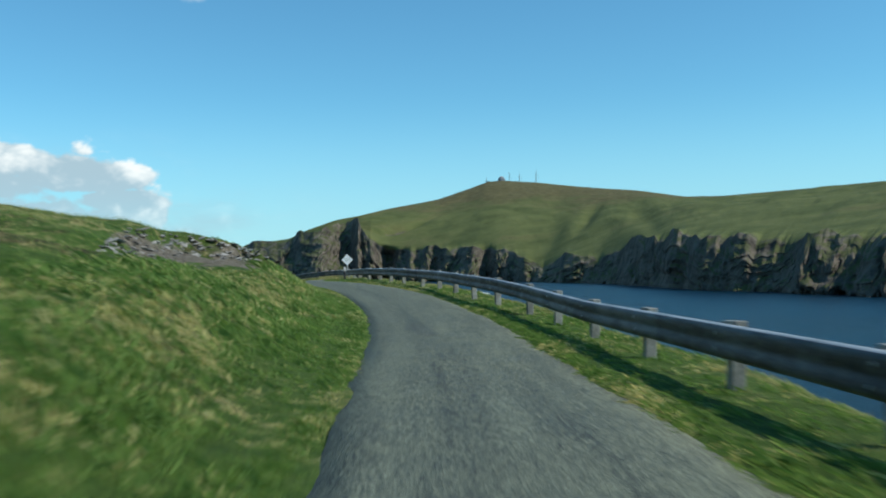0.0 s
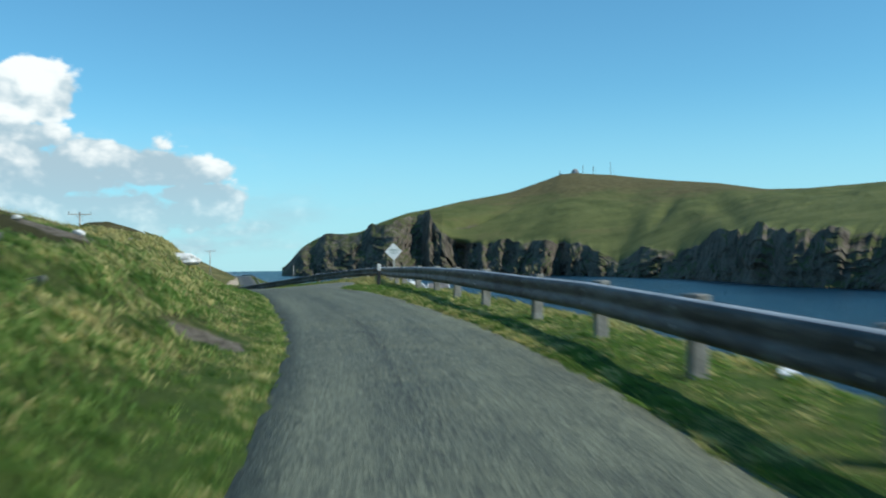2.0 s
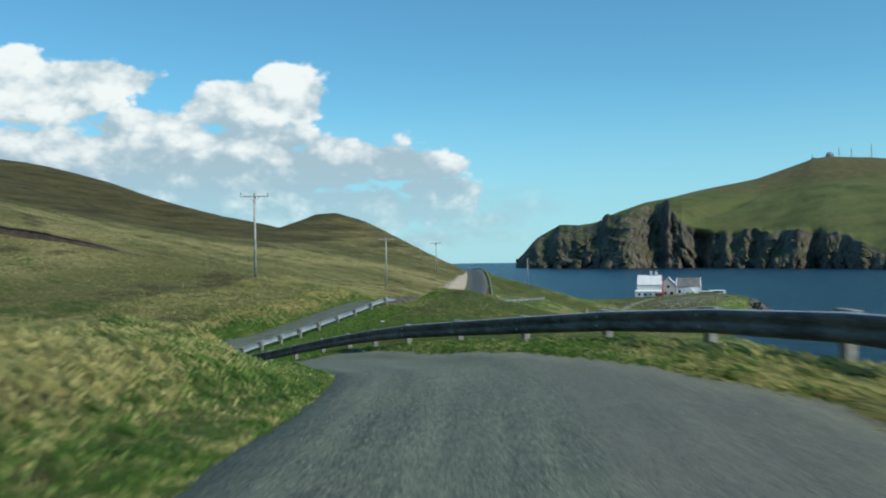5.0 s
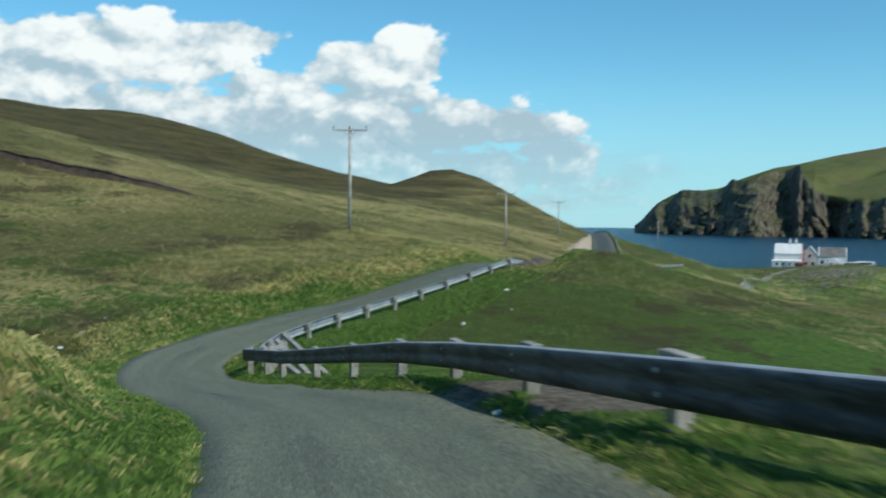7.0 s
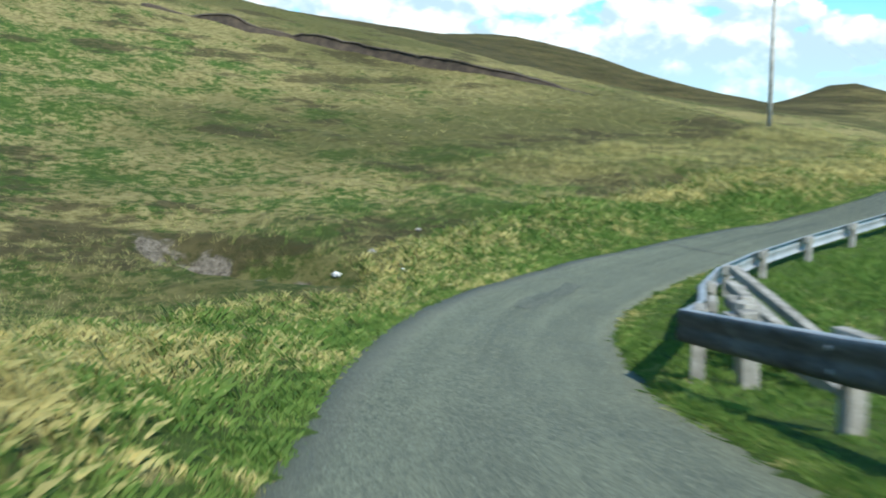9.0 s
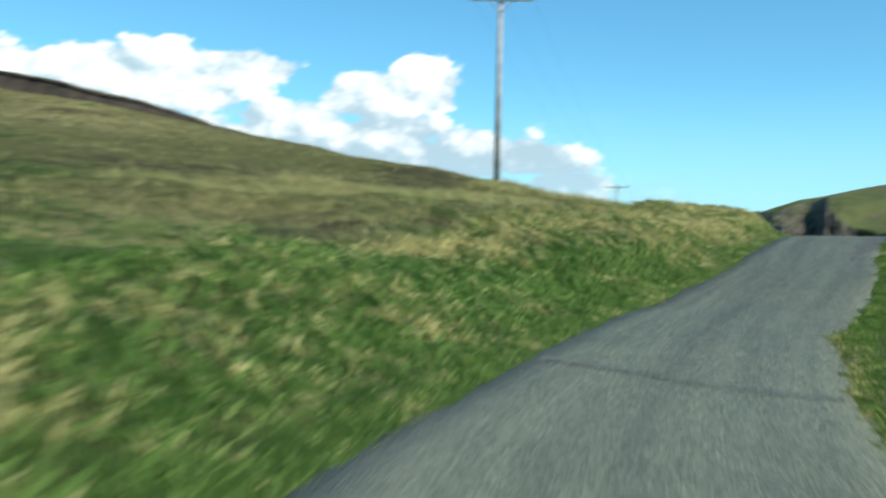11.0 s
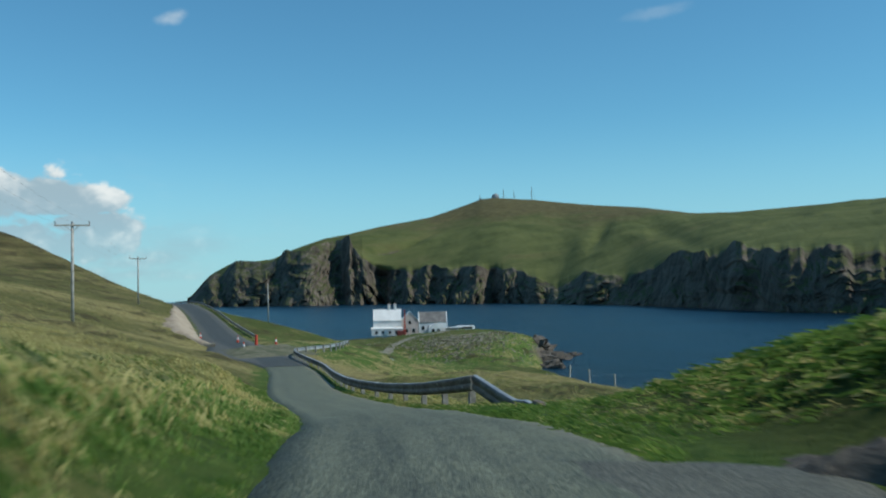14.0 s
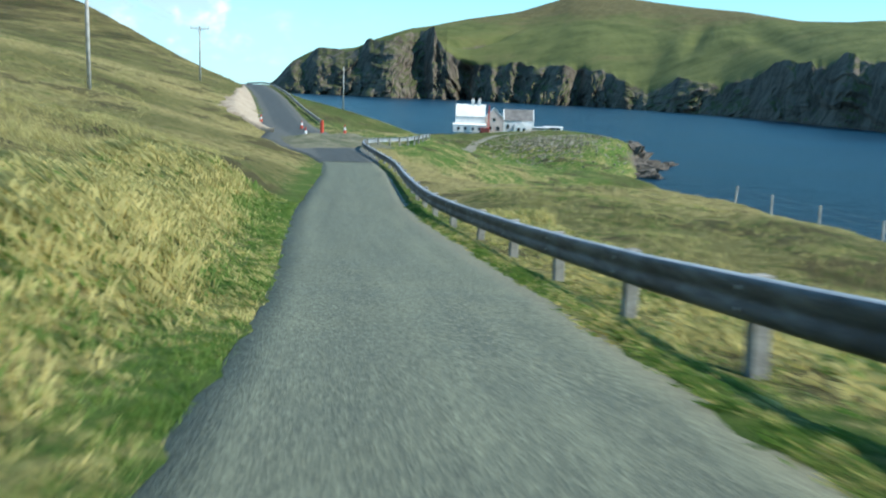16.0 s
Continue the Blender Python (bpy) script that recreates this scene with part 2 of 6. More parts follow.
def shaded_grimed_steel():
    """Rail face: painted shade and dark road film, with streaks along it and scuffs worn back to zinc."""
    m, nt, b = material("shaded_road_grimed_steel", 0.6, 0.15)
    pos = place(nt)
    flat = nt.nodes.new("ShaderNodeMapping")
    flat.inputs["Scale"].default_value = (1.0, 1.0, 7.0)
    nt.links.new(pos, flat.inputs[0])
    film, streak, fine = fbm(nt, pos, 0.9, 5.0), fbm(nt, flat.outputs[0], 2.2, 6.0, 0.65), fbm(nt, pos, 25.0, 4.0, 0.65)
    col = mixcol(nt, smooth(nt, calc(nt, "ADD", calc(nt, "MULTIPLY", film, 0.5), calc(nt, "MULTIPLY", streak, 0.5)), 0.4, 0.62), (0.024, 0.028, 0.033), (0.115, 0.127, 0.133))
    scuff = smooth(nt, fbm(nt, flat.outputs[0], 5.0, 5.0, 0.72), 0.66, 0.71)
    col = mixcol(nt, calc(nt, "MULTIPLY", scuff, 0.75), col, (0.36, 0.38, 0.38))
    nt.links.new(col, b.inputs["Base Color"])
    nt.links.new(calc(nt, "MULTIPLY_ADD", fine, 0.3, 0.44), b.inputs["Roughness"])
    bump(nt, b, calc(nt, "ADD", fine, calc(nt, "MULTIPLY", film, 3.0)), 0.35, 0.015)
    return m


def road_material(name, dark, light):
    m, nt, b = material(name, 0.85)
    uv = nt.nodes.new("ShaderNodeTexCoord").outputs["UV"]
    pos = place(nt)
    su = nt.nodes.new("ShaderNodeSeparateXYZ")
    nt.links.new(uv, su.inputs[0])
    across = su.outputs[0]  # metres from the middle
    chips = nt.nodes.new("ShaderNodeTexVoronoi")
    chips.inputs["Scale"].default_value = 52.0
    nt.links.new(pos, chips.inputs["Vector"])
    shade = nt.nodes.new("ShaderNodeSeparateColor")
    nt.links.new(chips.outputs["Color"], shade.inputs[0])
    patches, long = fbm(nt, pos, 0.9, 6.0, 0.62), fbm(nt, pos, 5.0, 5.0, 0.65)
    run = nt.nodes.new("ShaderNodeMapping")
    run.inputs["Scale"].default_value = (3.2, 0.16, 1.0)
    nt.links.new(uv, run.inputs[0])
    streak = fbm(nt, run.outputs[0], 1.0, 5.0, 0.6)
    f = calc(nt, "ADD", calc(nt, "MULTIPLY", shade.outputs[0], 0.8), calc(nt, "ADD", calc(nt, "MULTIPLY", patches, 0.45), calc(nt, "MULTIPLY", long, 0.2)))
    f = calc(nt, "ADD", f, calc(nt, "MULTIPLY", calc(nt, "SUBTRACT", streak, 0.5), 0.75))
    # dark tar bleeding along the inner wheel line
    line = calc(nt, "ABSOLUTE", calc(nt, "ADD", across, 0.42))
    tar = calc(nt, "MULTIPLY", smooth(nt, line, 0.42, 0.0), smooth(nt, streak, 0.45, 0.62))
    f = calc(nt, "SUBTRACT", f, calc(nt, "MULTIPLY", tar, 0.3))
    col = mixcol(nt, smooth(nt, f, 0.38, 1.16), dark, light)
    # pale chippings scattered through the surface
    pale = nt.nodes.new("ShaderNodeTexVoronoi")
    pale.inputs["Scale"].default_value = 24.0
    nt.links.new(pos, pale.inputs["Vector"])
    pick = nt.nodes.new("ShaderNodeSeparateColor")
    nt.links.new(pale.outputs["Color"], pick.inputs[0])
    fleck = calc(nt, "MULTIPLY", smooth(nt, pick.outputs[1], 0.86, 0.9), smooth(nt, pale.outputs["Distance"], 0.42, 0.3))
    col = mixcol(nt, calc(nt, "MULTIPLY", fleck, 0.6), col, (light[0] * 1.9, light[1] * 1.85, light[2] * 1.9))
    crack = fbm(nt, pos, 0.25, 6.0, 0.7)
    col = mixcol(nt, calc(nt, "MULTIPLY", smooth(nt, crack, 0.63, 0.7), 0.5), col, (dark[0] * 0.7, dark[1] * 0.7, dark[2] * 0.7))
    edge = smooth(nt, calc(nt, "ADD", calc(nt, "ABSOLUTE", across), calc(nt, "MULTIPLY", long, 0.5)), 1.55, 1.9)
    col = mixcol(nt, calc(nt, "MULTIPLY", edge, 0.42), col, (0.165, 0.153, 0.118))
    # the binder is worn off the chippings round the bend
    along = su.outputs[1]
    bleached = calc(nt, "MULTIPLY", smooth(nt, along, 108.0, 118.0), smooth(nt, along, 174.0, 162.0))
    bleached = calc(nt, "ADD", bleached, smooth(nt, along, 198.0, 212.0))
    col = mixcol(nt, calc(nt, "MULTIPLY", bleached, 0.25), col, light)
    nt.links.new(col, b.inputs["Base Color"])
    nt.links.new(calc(nt, "ADD", calc(nt, "MULTIPLY", patches, 0.25), 0.62), b.inputs["Roughness"])
    bump(nt, b, calc(nt, "ADD", chips.outputs["Distance"], calc(nt, "MULTIPLY", long, 0.6)), 0.6, 0.012)
    return m


def sea_material():
    m, nt, b = material("sea_water", 0.12)
    pos = place(nt)
    wide = nt.nodes.new("ShaderNodeMapping")
    wide.inputs["Scale"].default_value = (1.0, 2.6, 1.0)
    wide.inputs["Rotation"].default_value = (0, 0, 0.5)
    nt.links.new(pos, wide.inputs[0])
    swell, chop = fbm(nt, wide.outputs[0], 0.05, 5.0, 0.6), fbm(nt, wide.outputs[0], 0.5, 5.0, 0.65)
    band = fbm(nt, wide.outputs[0], 0.006, 4.0, 0.55)
    col = mixcol(nt, smooth(nt, band, 0.35, 0.65), (0.0015, 0.016, 0.033), (0.003, 0.028, 0.052))
    nt.links.new(col, b.inputs["Base Color"])
    b.inputs["IOR"].default_value = 1.33
    b.inputs["Specular IOR Level"].default_value = 0.2
    b.inputs["Roughness"].default_value = 0.28
    bump(nt, b, calc(nt, "ADD", swell, calc(nt, "MULTIPLY", chop, 0.35)), 1.0, 1.6)
    return m


def headland_material():
    m, nt, b = material("headland", 0.95)
    geo = nt.nodes.new("ShaderNodeNewGeometry")
    pos = geo.outputs["Position"]
    sn = nt.nodes.new("ShaderNodeSeparateXYZ")
    nt.links.new(geo.outputs["Normal"], sn.inputs[0])
    sp = nt.nodes.new("ShaderNodeSeparateXYZ")
    nt.links.new(pos, sp.inputs[0])
    broad, mid, small = fbm(nt, pos, 0.0035, 5.0, 0.6), fbm(nt, pos, 0.016, 6.0, 0.62), fbm(nt, pos, 0.07, 5.0, 0.65)
    grass = mixcol(nt, smooth(nt, mid, 0.3, 0.7), (0.076, 0.092, 0.031), (0.136, 0.147, 0.053))
    brown = mixcol(nt, smooth(nt, small, 0.3, 0.7), (0.082, 0.074, 0.031), (0.148, 0.126, 0.058))
    up = smooth(nt, sp.outputs[2], 90.0, 260.0, -0.12, 0.2)
    top = mixcol(nt, smooth(nt, calc(nt, "ADD", calc(nt, "ADD", calc(nt, "MULTIPLY", broad, 0.6), calc(nt, "MULTIPLY", mid, 0.4)), up), 0.43, 0.6), grass, brown)
    high = nt.nodes.new("ShaderNodeMapping")
    high.inputs["Scale"].default_value = (1.0, 1.0, 0.6)
    nt.links.new(pos, high.inputs[0])
    seams = fbm(nt, high.outputs[0], 0.03, 8.0, 0.7, 0.6)
    rock = mixcol(nt, smooth(nt, seams, 0.36, 0.64), (0.068, 0.058, 0.046), (0.172, 0.145, 0.116))
    bare = nt.nodes.new("ShaderNodeAttribute")
    bare.attribute_name = "rock"
    stony = calc(nt, "ADD", bare.outputs["Fac"], calc(nt, "MULTIPLY", calc(nt, "SUBTRACT", mid, 0.5), 0.9))
    stony = calc(nt, "ADD", stony, smooth(nt, sn.outputs[2], 0.75, 0.45, 0.0, 0.25))
    ledges = calc(nt, "MULTIPLY", smooth(nt, sn.outputs[2], 0.48, 0.74), smooth(nt, small, 0.4, 0.56))
    rock = mixcol(nt, calc(nt, "MULTIPLY", ledges, 0.8), rock, (0.07, 0.085, 0.025))
    col = mixcol(nt, smooth(nt, stony, 0.42, 0.58), top, rock)
    nt.links.new(col, b.inputs["Base Color"])
    b.inputs["Specular IOR Level"].default_value = 0.1
    bump(nt, b, calc(nt, "ADD", seams, calc(nt, "MULTIPLY", small, 0.5)), 0.7, 3.5)
    return m


TURF, BLADES = ground_material(), blade_material("grass_blade")
ROAD = road_material("old_tarmac", (0.03, 0.034, 0.025), (0.202, 0.217, 0.142))
TARRED = road_material("old_tar_stain", (0.025, 0.029, 0.022), (0.165, 0.176, 0.126))
NEWROAD = road_material("fresh_tarmac", (0.028, 0.03, 0.027), (0.082, 0.085, 0.075))
SEA, HEADLAND = sea_material(), headland_material()
CONCRETE = worn("weathered_concrete", (0.17, 0.16, 0.138), (0.4, 0.38, 0.335), 0.9, scale=4.0, fine=45.0)
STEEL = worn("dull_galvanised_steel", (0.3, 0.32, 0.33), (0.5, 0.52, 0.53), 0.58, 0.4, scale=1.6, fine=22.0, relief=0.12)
# its dark colour also holds the shade on the side away from the sun
SHADEGRIME = shaded_grimed_steel()
TIMBER = worn("silvered_timber", (0.3, 0.285, 0.25), (0.56, 0.54, 0.5), 0.85, scale=2.0, fine=30.0)
STONE = worn("pale_lichened_stone", (0.14, 0.125, 0.11), (0.44, 0.41, 0.37), 0.9, scale=5.0, fine=35.0, depth=0.02)
DULLSTONE = worn("dull_brown_stone", (0.09, 0.075, 0.06), (0.22, 0.19, 0.155), 0.9, scale=5.0, fine=35.0, depth=0.02)
OUTCROP = worn("dark_lichened_stone", (0.045, 0.042, 0.038), (0.3, 0.285, 0.255), 0.9, scale=3.0, fine=25.0, depth=0.02)
SCREE = worn("grey_scree_stone", (0.12, 0.112, 0.075), (0.31, 0.285, 0.21), 0.9, scale=0.6, fine=6.0, depth=0.05)
WHITESTONE = worn("white_painted_stone", (0.5, 0.48, 0.44), (0.82, 0.81, 0.78), 0.85, scale=4.0, fine=30.0)
HARLING = worn("white_harling", (0.66, 0.65, 0.62), (0.85, 0.84, 0.81), 0.9, scale=0.4, fine=8.0)
SLATE = worn("grey_slate", (0.11, 0.105, 0.1), (0.24, 0.225, 0.21), 0.7, scale=0.8, fine=9.0)
PALEROOF = worn("white_sheet_roof", (0.7, 0.69, 0.66), (0.84, 0.83, 0.8), 0.6, scale=0.5, fine=7.0)
PINKSTONE = worn("pinkish_render", (0.48, 0.38, 0.34), (0.68, 0.58, 0.52), 0.9, scale=0.6, fine=9.0)
GLASS = worn("dark_window_glass", (0.02, 0.025, 0.03), (0.04, 0.05, 0.06), 0.15, scale=0.5, fine=5.0, relief=0.02)
WHITE = worn("white_paint", (0.66, 0.67, 0.66), (0.82, 0.83, 0.82), 0.6, scale=3.0, fine=30.0, relief=0.08)
BLACK = worn("black_paint", (0.012, 0.012, 0.013), (0.035, 0.035, 0.036), 0.6, scale=3.0, fine=30.0)
RED = worn("red_plastic", (0.42, 0.045, 0.025), (0.62, 0.075, 0.04), 0.55, scale=4.0, fine=40.0, relief=0.1)
MAROON = worn("faded_maroon_paint", (0.12, 0.025, 0.022), (0.24, 0.05, 0.04), 0.65, scale=1.0, fine=10.0, relief=0.1)
GREENPAINT = worn("dark_green_paint", (0.05, 0.14, 0.1), (0.08, 0.2, 0.15), 0.6, scale=6.0, fine=60.0, relief=0.05)
MASTGREY = worn("grey_mast_paint", (0.16, 0.17, 0.18), (0.26, 0.27, 0.28), 0.7, scale=0.3, fine=3.0)
DOME = worn("grey_radome", (0.2, 0.21, 0.215), (0.3, 0.31, 0.315), 0.7, scale=0.1, fine=1.0)
GRAVEL = road_material("loose_gravel", (0.034, 0.034, 0.026), (0.165, 0.162, 0.12))
TRACK = worn("pale_track_gravel", (0.13, 0.12, 0.085), (0.27, 0.25, 0.19), 0.95, scale=0.8, fine=8.0, relief=0.5, depth=0.03)
BUND = worn("gravelly_turf", (0.06, 0.075, 0.03), (0.21, 0.19, 0.125), 0.95, scale=0.9, fine=6.0, relief=0.8, depth=0.05)
EARTH = worn("dark_turned_earth", (0.035, 0.027, 0.02), (0.15, 0.125, 0.095), 0.95, scale=2.5, fine=18.0, relief=0.9, depth=0.03)
PEAT = worn("bare_peat", (0.022, 0.016, 0.011), (0.085, 0.062, 0.042), 0.95, scale=1.2, fine=9.0, relief=0.8, depth=0.04)
SHOREROCK = worn("brown_shore_rock", (0.035, 0.031, 0.026), (0.17, 0.142, 0.112), 0.9, scale=0.35, fine=3.0, relief=0.8, depth=0.1)
SAND = worn("raw_cut_earth", (0.3, 0.23, 0.16), (0.5, 0.41, 0.3), 0.95, scale=0.8, fine=6.0, relief=0.8, depth=0.05)


# Mesh helpers
def mesh_data(name, verts, faces, mat, smooth_faces=False):
    me = bpy.data.meshes.new(name)
    verts, faces = np.asarray(verts, np.float32), np.asarray(faces, np.int32)
    me.vertices.add(len(verts))
    me.vertices.foreach_set("co", verts.ravel())
    width = faces.shape[1]
    me.loops.add(faces.size)
    me.loops.foreach_set("vertex_index", faces.ravel())
    me.polygons.add(len(faces))
    me.polygons.foreach_set("loop_start", np.arange(0, faces.size, width, dtype=np.int32))
    me.polygons.foreach_set("use_smooth", np.full(len(faces), smooth_faces))
    me.materials.append(mat)
    me.update(calc_edges=True)
    me.validate()
    return me


def from_bm(name, bm, mat, smooth_faces=False):
    me = bpy.data.meshes.new(name)
    bmesh.ops.recalc_face_normals(bm, faces=bm.faces)
    bm.to_mesh(me)
    bm.free()
    me.materials.append(mat)
    if smooth_faces:
        for p in me.polygons:
            p.use_smooth = True
    return me


def part(name, bm, mat, parent, label="", smooth_faces=False, at=None):
    """Links a bmesh, or a mesh, as one object under a thing or a part."""
    me = from_bm(name, bm, mat, smooth_faces) if isinstance(bm, bmesh.types.BMesh) else bm
    ob = new(name, me)
    ob.parent = parent
    if at is not None:
        ob.matrix_basis = at
    if label:
        tagged(ob, label)
    return ob


def thing(name, at, label, category, group="", kind=""):
    ob = new(name)
    ob.empty_display_size = 0.3
    ob.matrix_basis = at
    return tagged(ob, label, category, group, kind)


def box(bm, size, at=(0, 0, 0), turn=None, bevel=0.0, segments=1):
    m = Matrix.Translation(at) @ (turn or Matrix()) @ Matrix.Diagonal((*size, 1))
    r = bmesh.ops.create_cube(bm, size=1.0, matrix=m)
    if bevel:
        edges = {e for v in r["verts"] for e in v.link_edges}
        bmesh.ops.bevel(bm, geom=list(edges), offset=bevel, segments=segments, affect="EDGES", profile=0.5)
    return bm


def tube(bm, a, b, r0, r1=None, sides=10, caps=True):
    a, b = Vector(a), Vector(b)
    m = Matrix.Translation((a + b) / 2) @ (b - a).to_track_quat("Z", "Y").to_matrix().to_4x4()
    bmesh.ops.create_cone(bm, cap_ends=caps, segments=sides, radius1=r0, radius2=r0 if r1 is None else r1, depth=(b - a).length, matrix=m)
    return bm


def prism(bm, outline, depth, m=None):
    """A flat outline in x and z, pushed back along y."""
    m = m or Matrix()
    front = [bm.verts.new(m @ Vector((x, -depth / 2, z))) for x, z in outline]
    rear = [bm.verts.new(m @ Vector((x, depth / 2, z))) for x, z in outline]
    bm.faces.new(front)
    bm.faces.new(rear[::-1])
    for n in range(len(outline)):
        k = (n + 1) % len(outline)
        bm.faces.new((front[n], rear[n], rear[k], front[k]))
    return bm


def rock_mesh(name, size, mat, seed, rough=0.35, cuts=2):
    bm = bmesh.new()
    bmesh.ops.create_icosphere(bm, subdivisions=cuts, radius=0.5)
    for v in bm.verts:
        k = 1 + rough * noise.noise(v.co * 2.3 + Vector((seed * 7.1, 0, 0))) * 1.6 + 0.12 * noise.noise(v.co * 6 + Vector((0, seed, 0)))
        v.co = Vector((v.co.x * size[0] * k, v.co.y * size[1] * k, max(v.co.z * k, -0.35) * size[2]))
    return from_bm(name, bm, mat)


# Value noise on arrays
def lattice(ix, iy, seed):
    h = (ix.astype(np.int64) * 374761393 + iy.astype(np.int64) * 668265263 + seed * 1442695041) & 0xFFFFFFFF
    h = ((h ^ (h >> 13)) * 1274126177) & 0xFFFFFFFF
    return ((h ^ (h >> 16)) & 0xFFFF) / 65535.0


def vnoise(x, y, seed=0):
    ix, iy = np.floor(x), np.floor(y)
    fx, fy = x - ix, y - iy
    fx, fy = fx * fx * (3 - 2 * fx), fy * fy * (3 - 2 * fy)
    a, b = lattice(ix, iy, seed), lattice(ix + 1, iy, seed)
    c, d = lattice(ix, iy + 1, seed), lattice(ix + 1, iy + 1, seed)
    return (a + (b - a) * fx) * (1 - fy) + (c + (d - c) * fx) * fy - 0.5


def octaves(x, y, size, count=4, seed=0, fall=0.5):
    total, amp = 0.0, 1.0
    for n in range(count):
        total = total + amp * vnoise(x / size, y / size, seed + n * 17)
        size, amp = size / 2.03, amp * fall
    return total


def sstep(x, lo, hi):
    t = np.clip((x - lo) / (hi - lo), 0, 1)
    return t * t * (3 - 2 * t)


# The road's middle line: x, y, height of the tarmac
LINE = np.array([(1.9, -40, 20.3), (1.25, -20, 20.3), (0.62, 0, 20.35), (-0.42, 12, 20.35), (-2.03, 23.5, 20.57), (-4.83, 35.3, 20.91),
                 (-9.0, 46.5, 21.12), (-13.05, 55.4, 21.08), (-18.1, 69.2, 20.66), (-21.5, 74.6, 20.25), (-27.9, 82.5, 19.32),
                 (-34.1, 88.1, 18.15), (-37.6, 90.8, 17.55), (-41.6, 94.1, 16.95), (-45.1, 97.7, 16.55), (-47.2, 101.0, 16.45), (-49.2, 106.0, 16.46),
                 (-50.5, 112.4, 16.7), (-51.05, 117.5, 16.95), (-51.35, 122.6, 17.56), (-51.9, 128.1, 18.13), (-52.25, 133.0, 18.5),
                 (-52.8, 137.6, 18.54), (-53.35, 142.1, 18.33), (-53.95, 146.4, 18.0), (-54.95, 151.0, 17.55), (-57.0, 160.0, 16.6),
                 (-61.2, 176.0, 15.4), (-66.5, 200.0, 14.4), (-72.5, 221.0, 13.95), (-79.0, 238.0, 13.95), (-86.5, 256.0, 14.3),
                 (-97.0, 286.0, 15.3), (-111.0, 324.0, 17.1), (-128.0, 366.0, 18.4), (-145.0, 400.0, 17.6), (-165.0, 440.0, 15.0)])
HALF = 1.48


def spline(points, step):
    """An even run of points along a Catmull-Rom curve."""
    p = np.vstack([2 * points[0] - points[1], points, 2 * points[-1] - points[-2]])
    out = []
    for n in range(1, len(p) - 2):
        t = np.linspace(0, 1, 24, endpoint=False)[:, None]
        a, b, c, d = p[n - 1], p[n], p[n + 1], p[n + 2]
        out.append(0.5 * (2 * b + (c - a) * t + (2 * a - 5 * b + 4 * c - d) * t**2 + (3 * b - a - 3 * c + d) * t**3))
    out = np.vstack(out + [p[-2][None]])
    run = np.r_[0, np.cumsum(np.linalg.norm(np.diff(out[:, :2], axis=0), axis=1))]
    even = np.arange(0, run[-1], step)
    return np.stack([np.interp(even, run, out[:, k]) for k in range(out.shape[1])], 1), even


MID, RUN = spline(LINE, 0.25)
TAN = np.gradient(MID[:, :2], axis=0)
TAN /= np.linalg.norm(TAN, axis=1, keepdims=True)
SIDE = np.stack([TAN[:, 1], -TAN[:, 0]], 1)  # to the right


def run_at(y):
    return float(np.interp(y, MID[:, 1], RUN))


def beside(run, d, lift=0.0):
    """A place on the road at that run, d metres right of its middle."""
    k = [np.interp(run, RUN, MID[:, n]) for n in range(3)] + [np.interp(run, RUN, SIDE[:, n]) for n in range(2)]
    return np.array([k[0] + d * k[3], k[1] + d * k[4], k[2] + lift])


def nearest(x, y):
    """For arrays of places: run along the road, metres to its right, and the road's height there."""
    x, y = np.asarray(x, float).ravel(), np.asarray(y, float).ravel()
    best = np.empty(len(x), int)
    for n in range(0, len(x), 20000):
        dx = x[n : n + 20000, None] - MID[None, ::4, 0]
        dy = y[n : n + 20000, None] - MID[None, ::4, 1]
        best[n : n + 20000] = np.argmin(dx * dx + dy * dy, axis=1) * 4
    off = np.stack([x, y], 1) - MID[best, :2]
    along = (off * TAN[best]).sum(1)
    d = (off * SIDE[best]).sum(1)
    far = np.hypot(off[:, 0], off[:, 1])
    d = np.where(far > np.abs(d) + 0.4, np.sign(d) * far, d)
    run = RUN[best] + np.clip(along, -0.6, 0.6)
    return run, d, np.interp(run, RUN, MID[:, 2])


# Spot heights of the land away from the road
BANK = [(-9.7, 17.5, 22.7), (-11.2, 29.2, 22.75), (-10.9, 36, 22.5), (-7.2, 28, 21.8), (-8.2, 22, 22.0), (-11.3, 43.3, 22.1), (-15, 50, 22.6), (-15.2, 53.5, 22.3),
        (-6, 8, 21.7), (-12, 5, 23.2), (-20.5, 62, 21.7), (-28, 74.5, 20.6), (-36, 82.5, 18.9), (-57.0, 128, 18.85), (-56.3, 134, 19.2), (-61, 133, 19.3),
        (-57.5, 139, 19.4), (-53.6, 106, 17.25), (-54.4, 116, 17.6), (-55.2, 122, 18.45), (-59, 147, 18.6), (-62, 160, 17.8), (-67, 180, 16.6)]
INLAND = [(-67, 139, 20.9), (-87.4, 212, 18), (-112.6, 296.5, 18.9), (-77.7, 148, 22.2), (-97, 135, 27), (-82, 137, 23.7), (-125, 150, 33), (-167, 176, 38.8),
          (-252, 200, 54), (-362, 321, 66), (-329, 360, 66), (-343, 431, 61), (-410, 580, 53), (-196, 377, 40), (-171, 358, 34), (-143, 338, 25), (-136, 352, 21.5),
          (-54.5, 99, 16.7), (-83, 110, 22.5), (-53.5, 93, 16.3), (-62, 98, 17.4), (-45, 84, 18.2), (-60, 76, 21), (-30, 55, 23), (-30, 30, 26), (-70, 40, 33), (-130, 80, 42)]
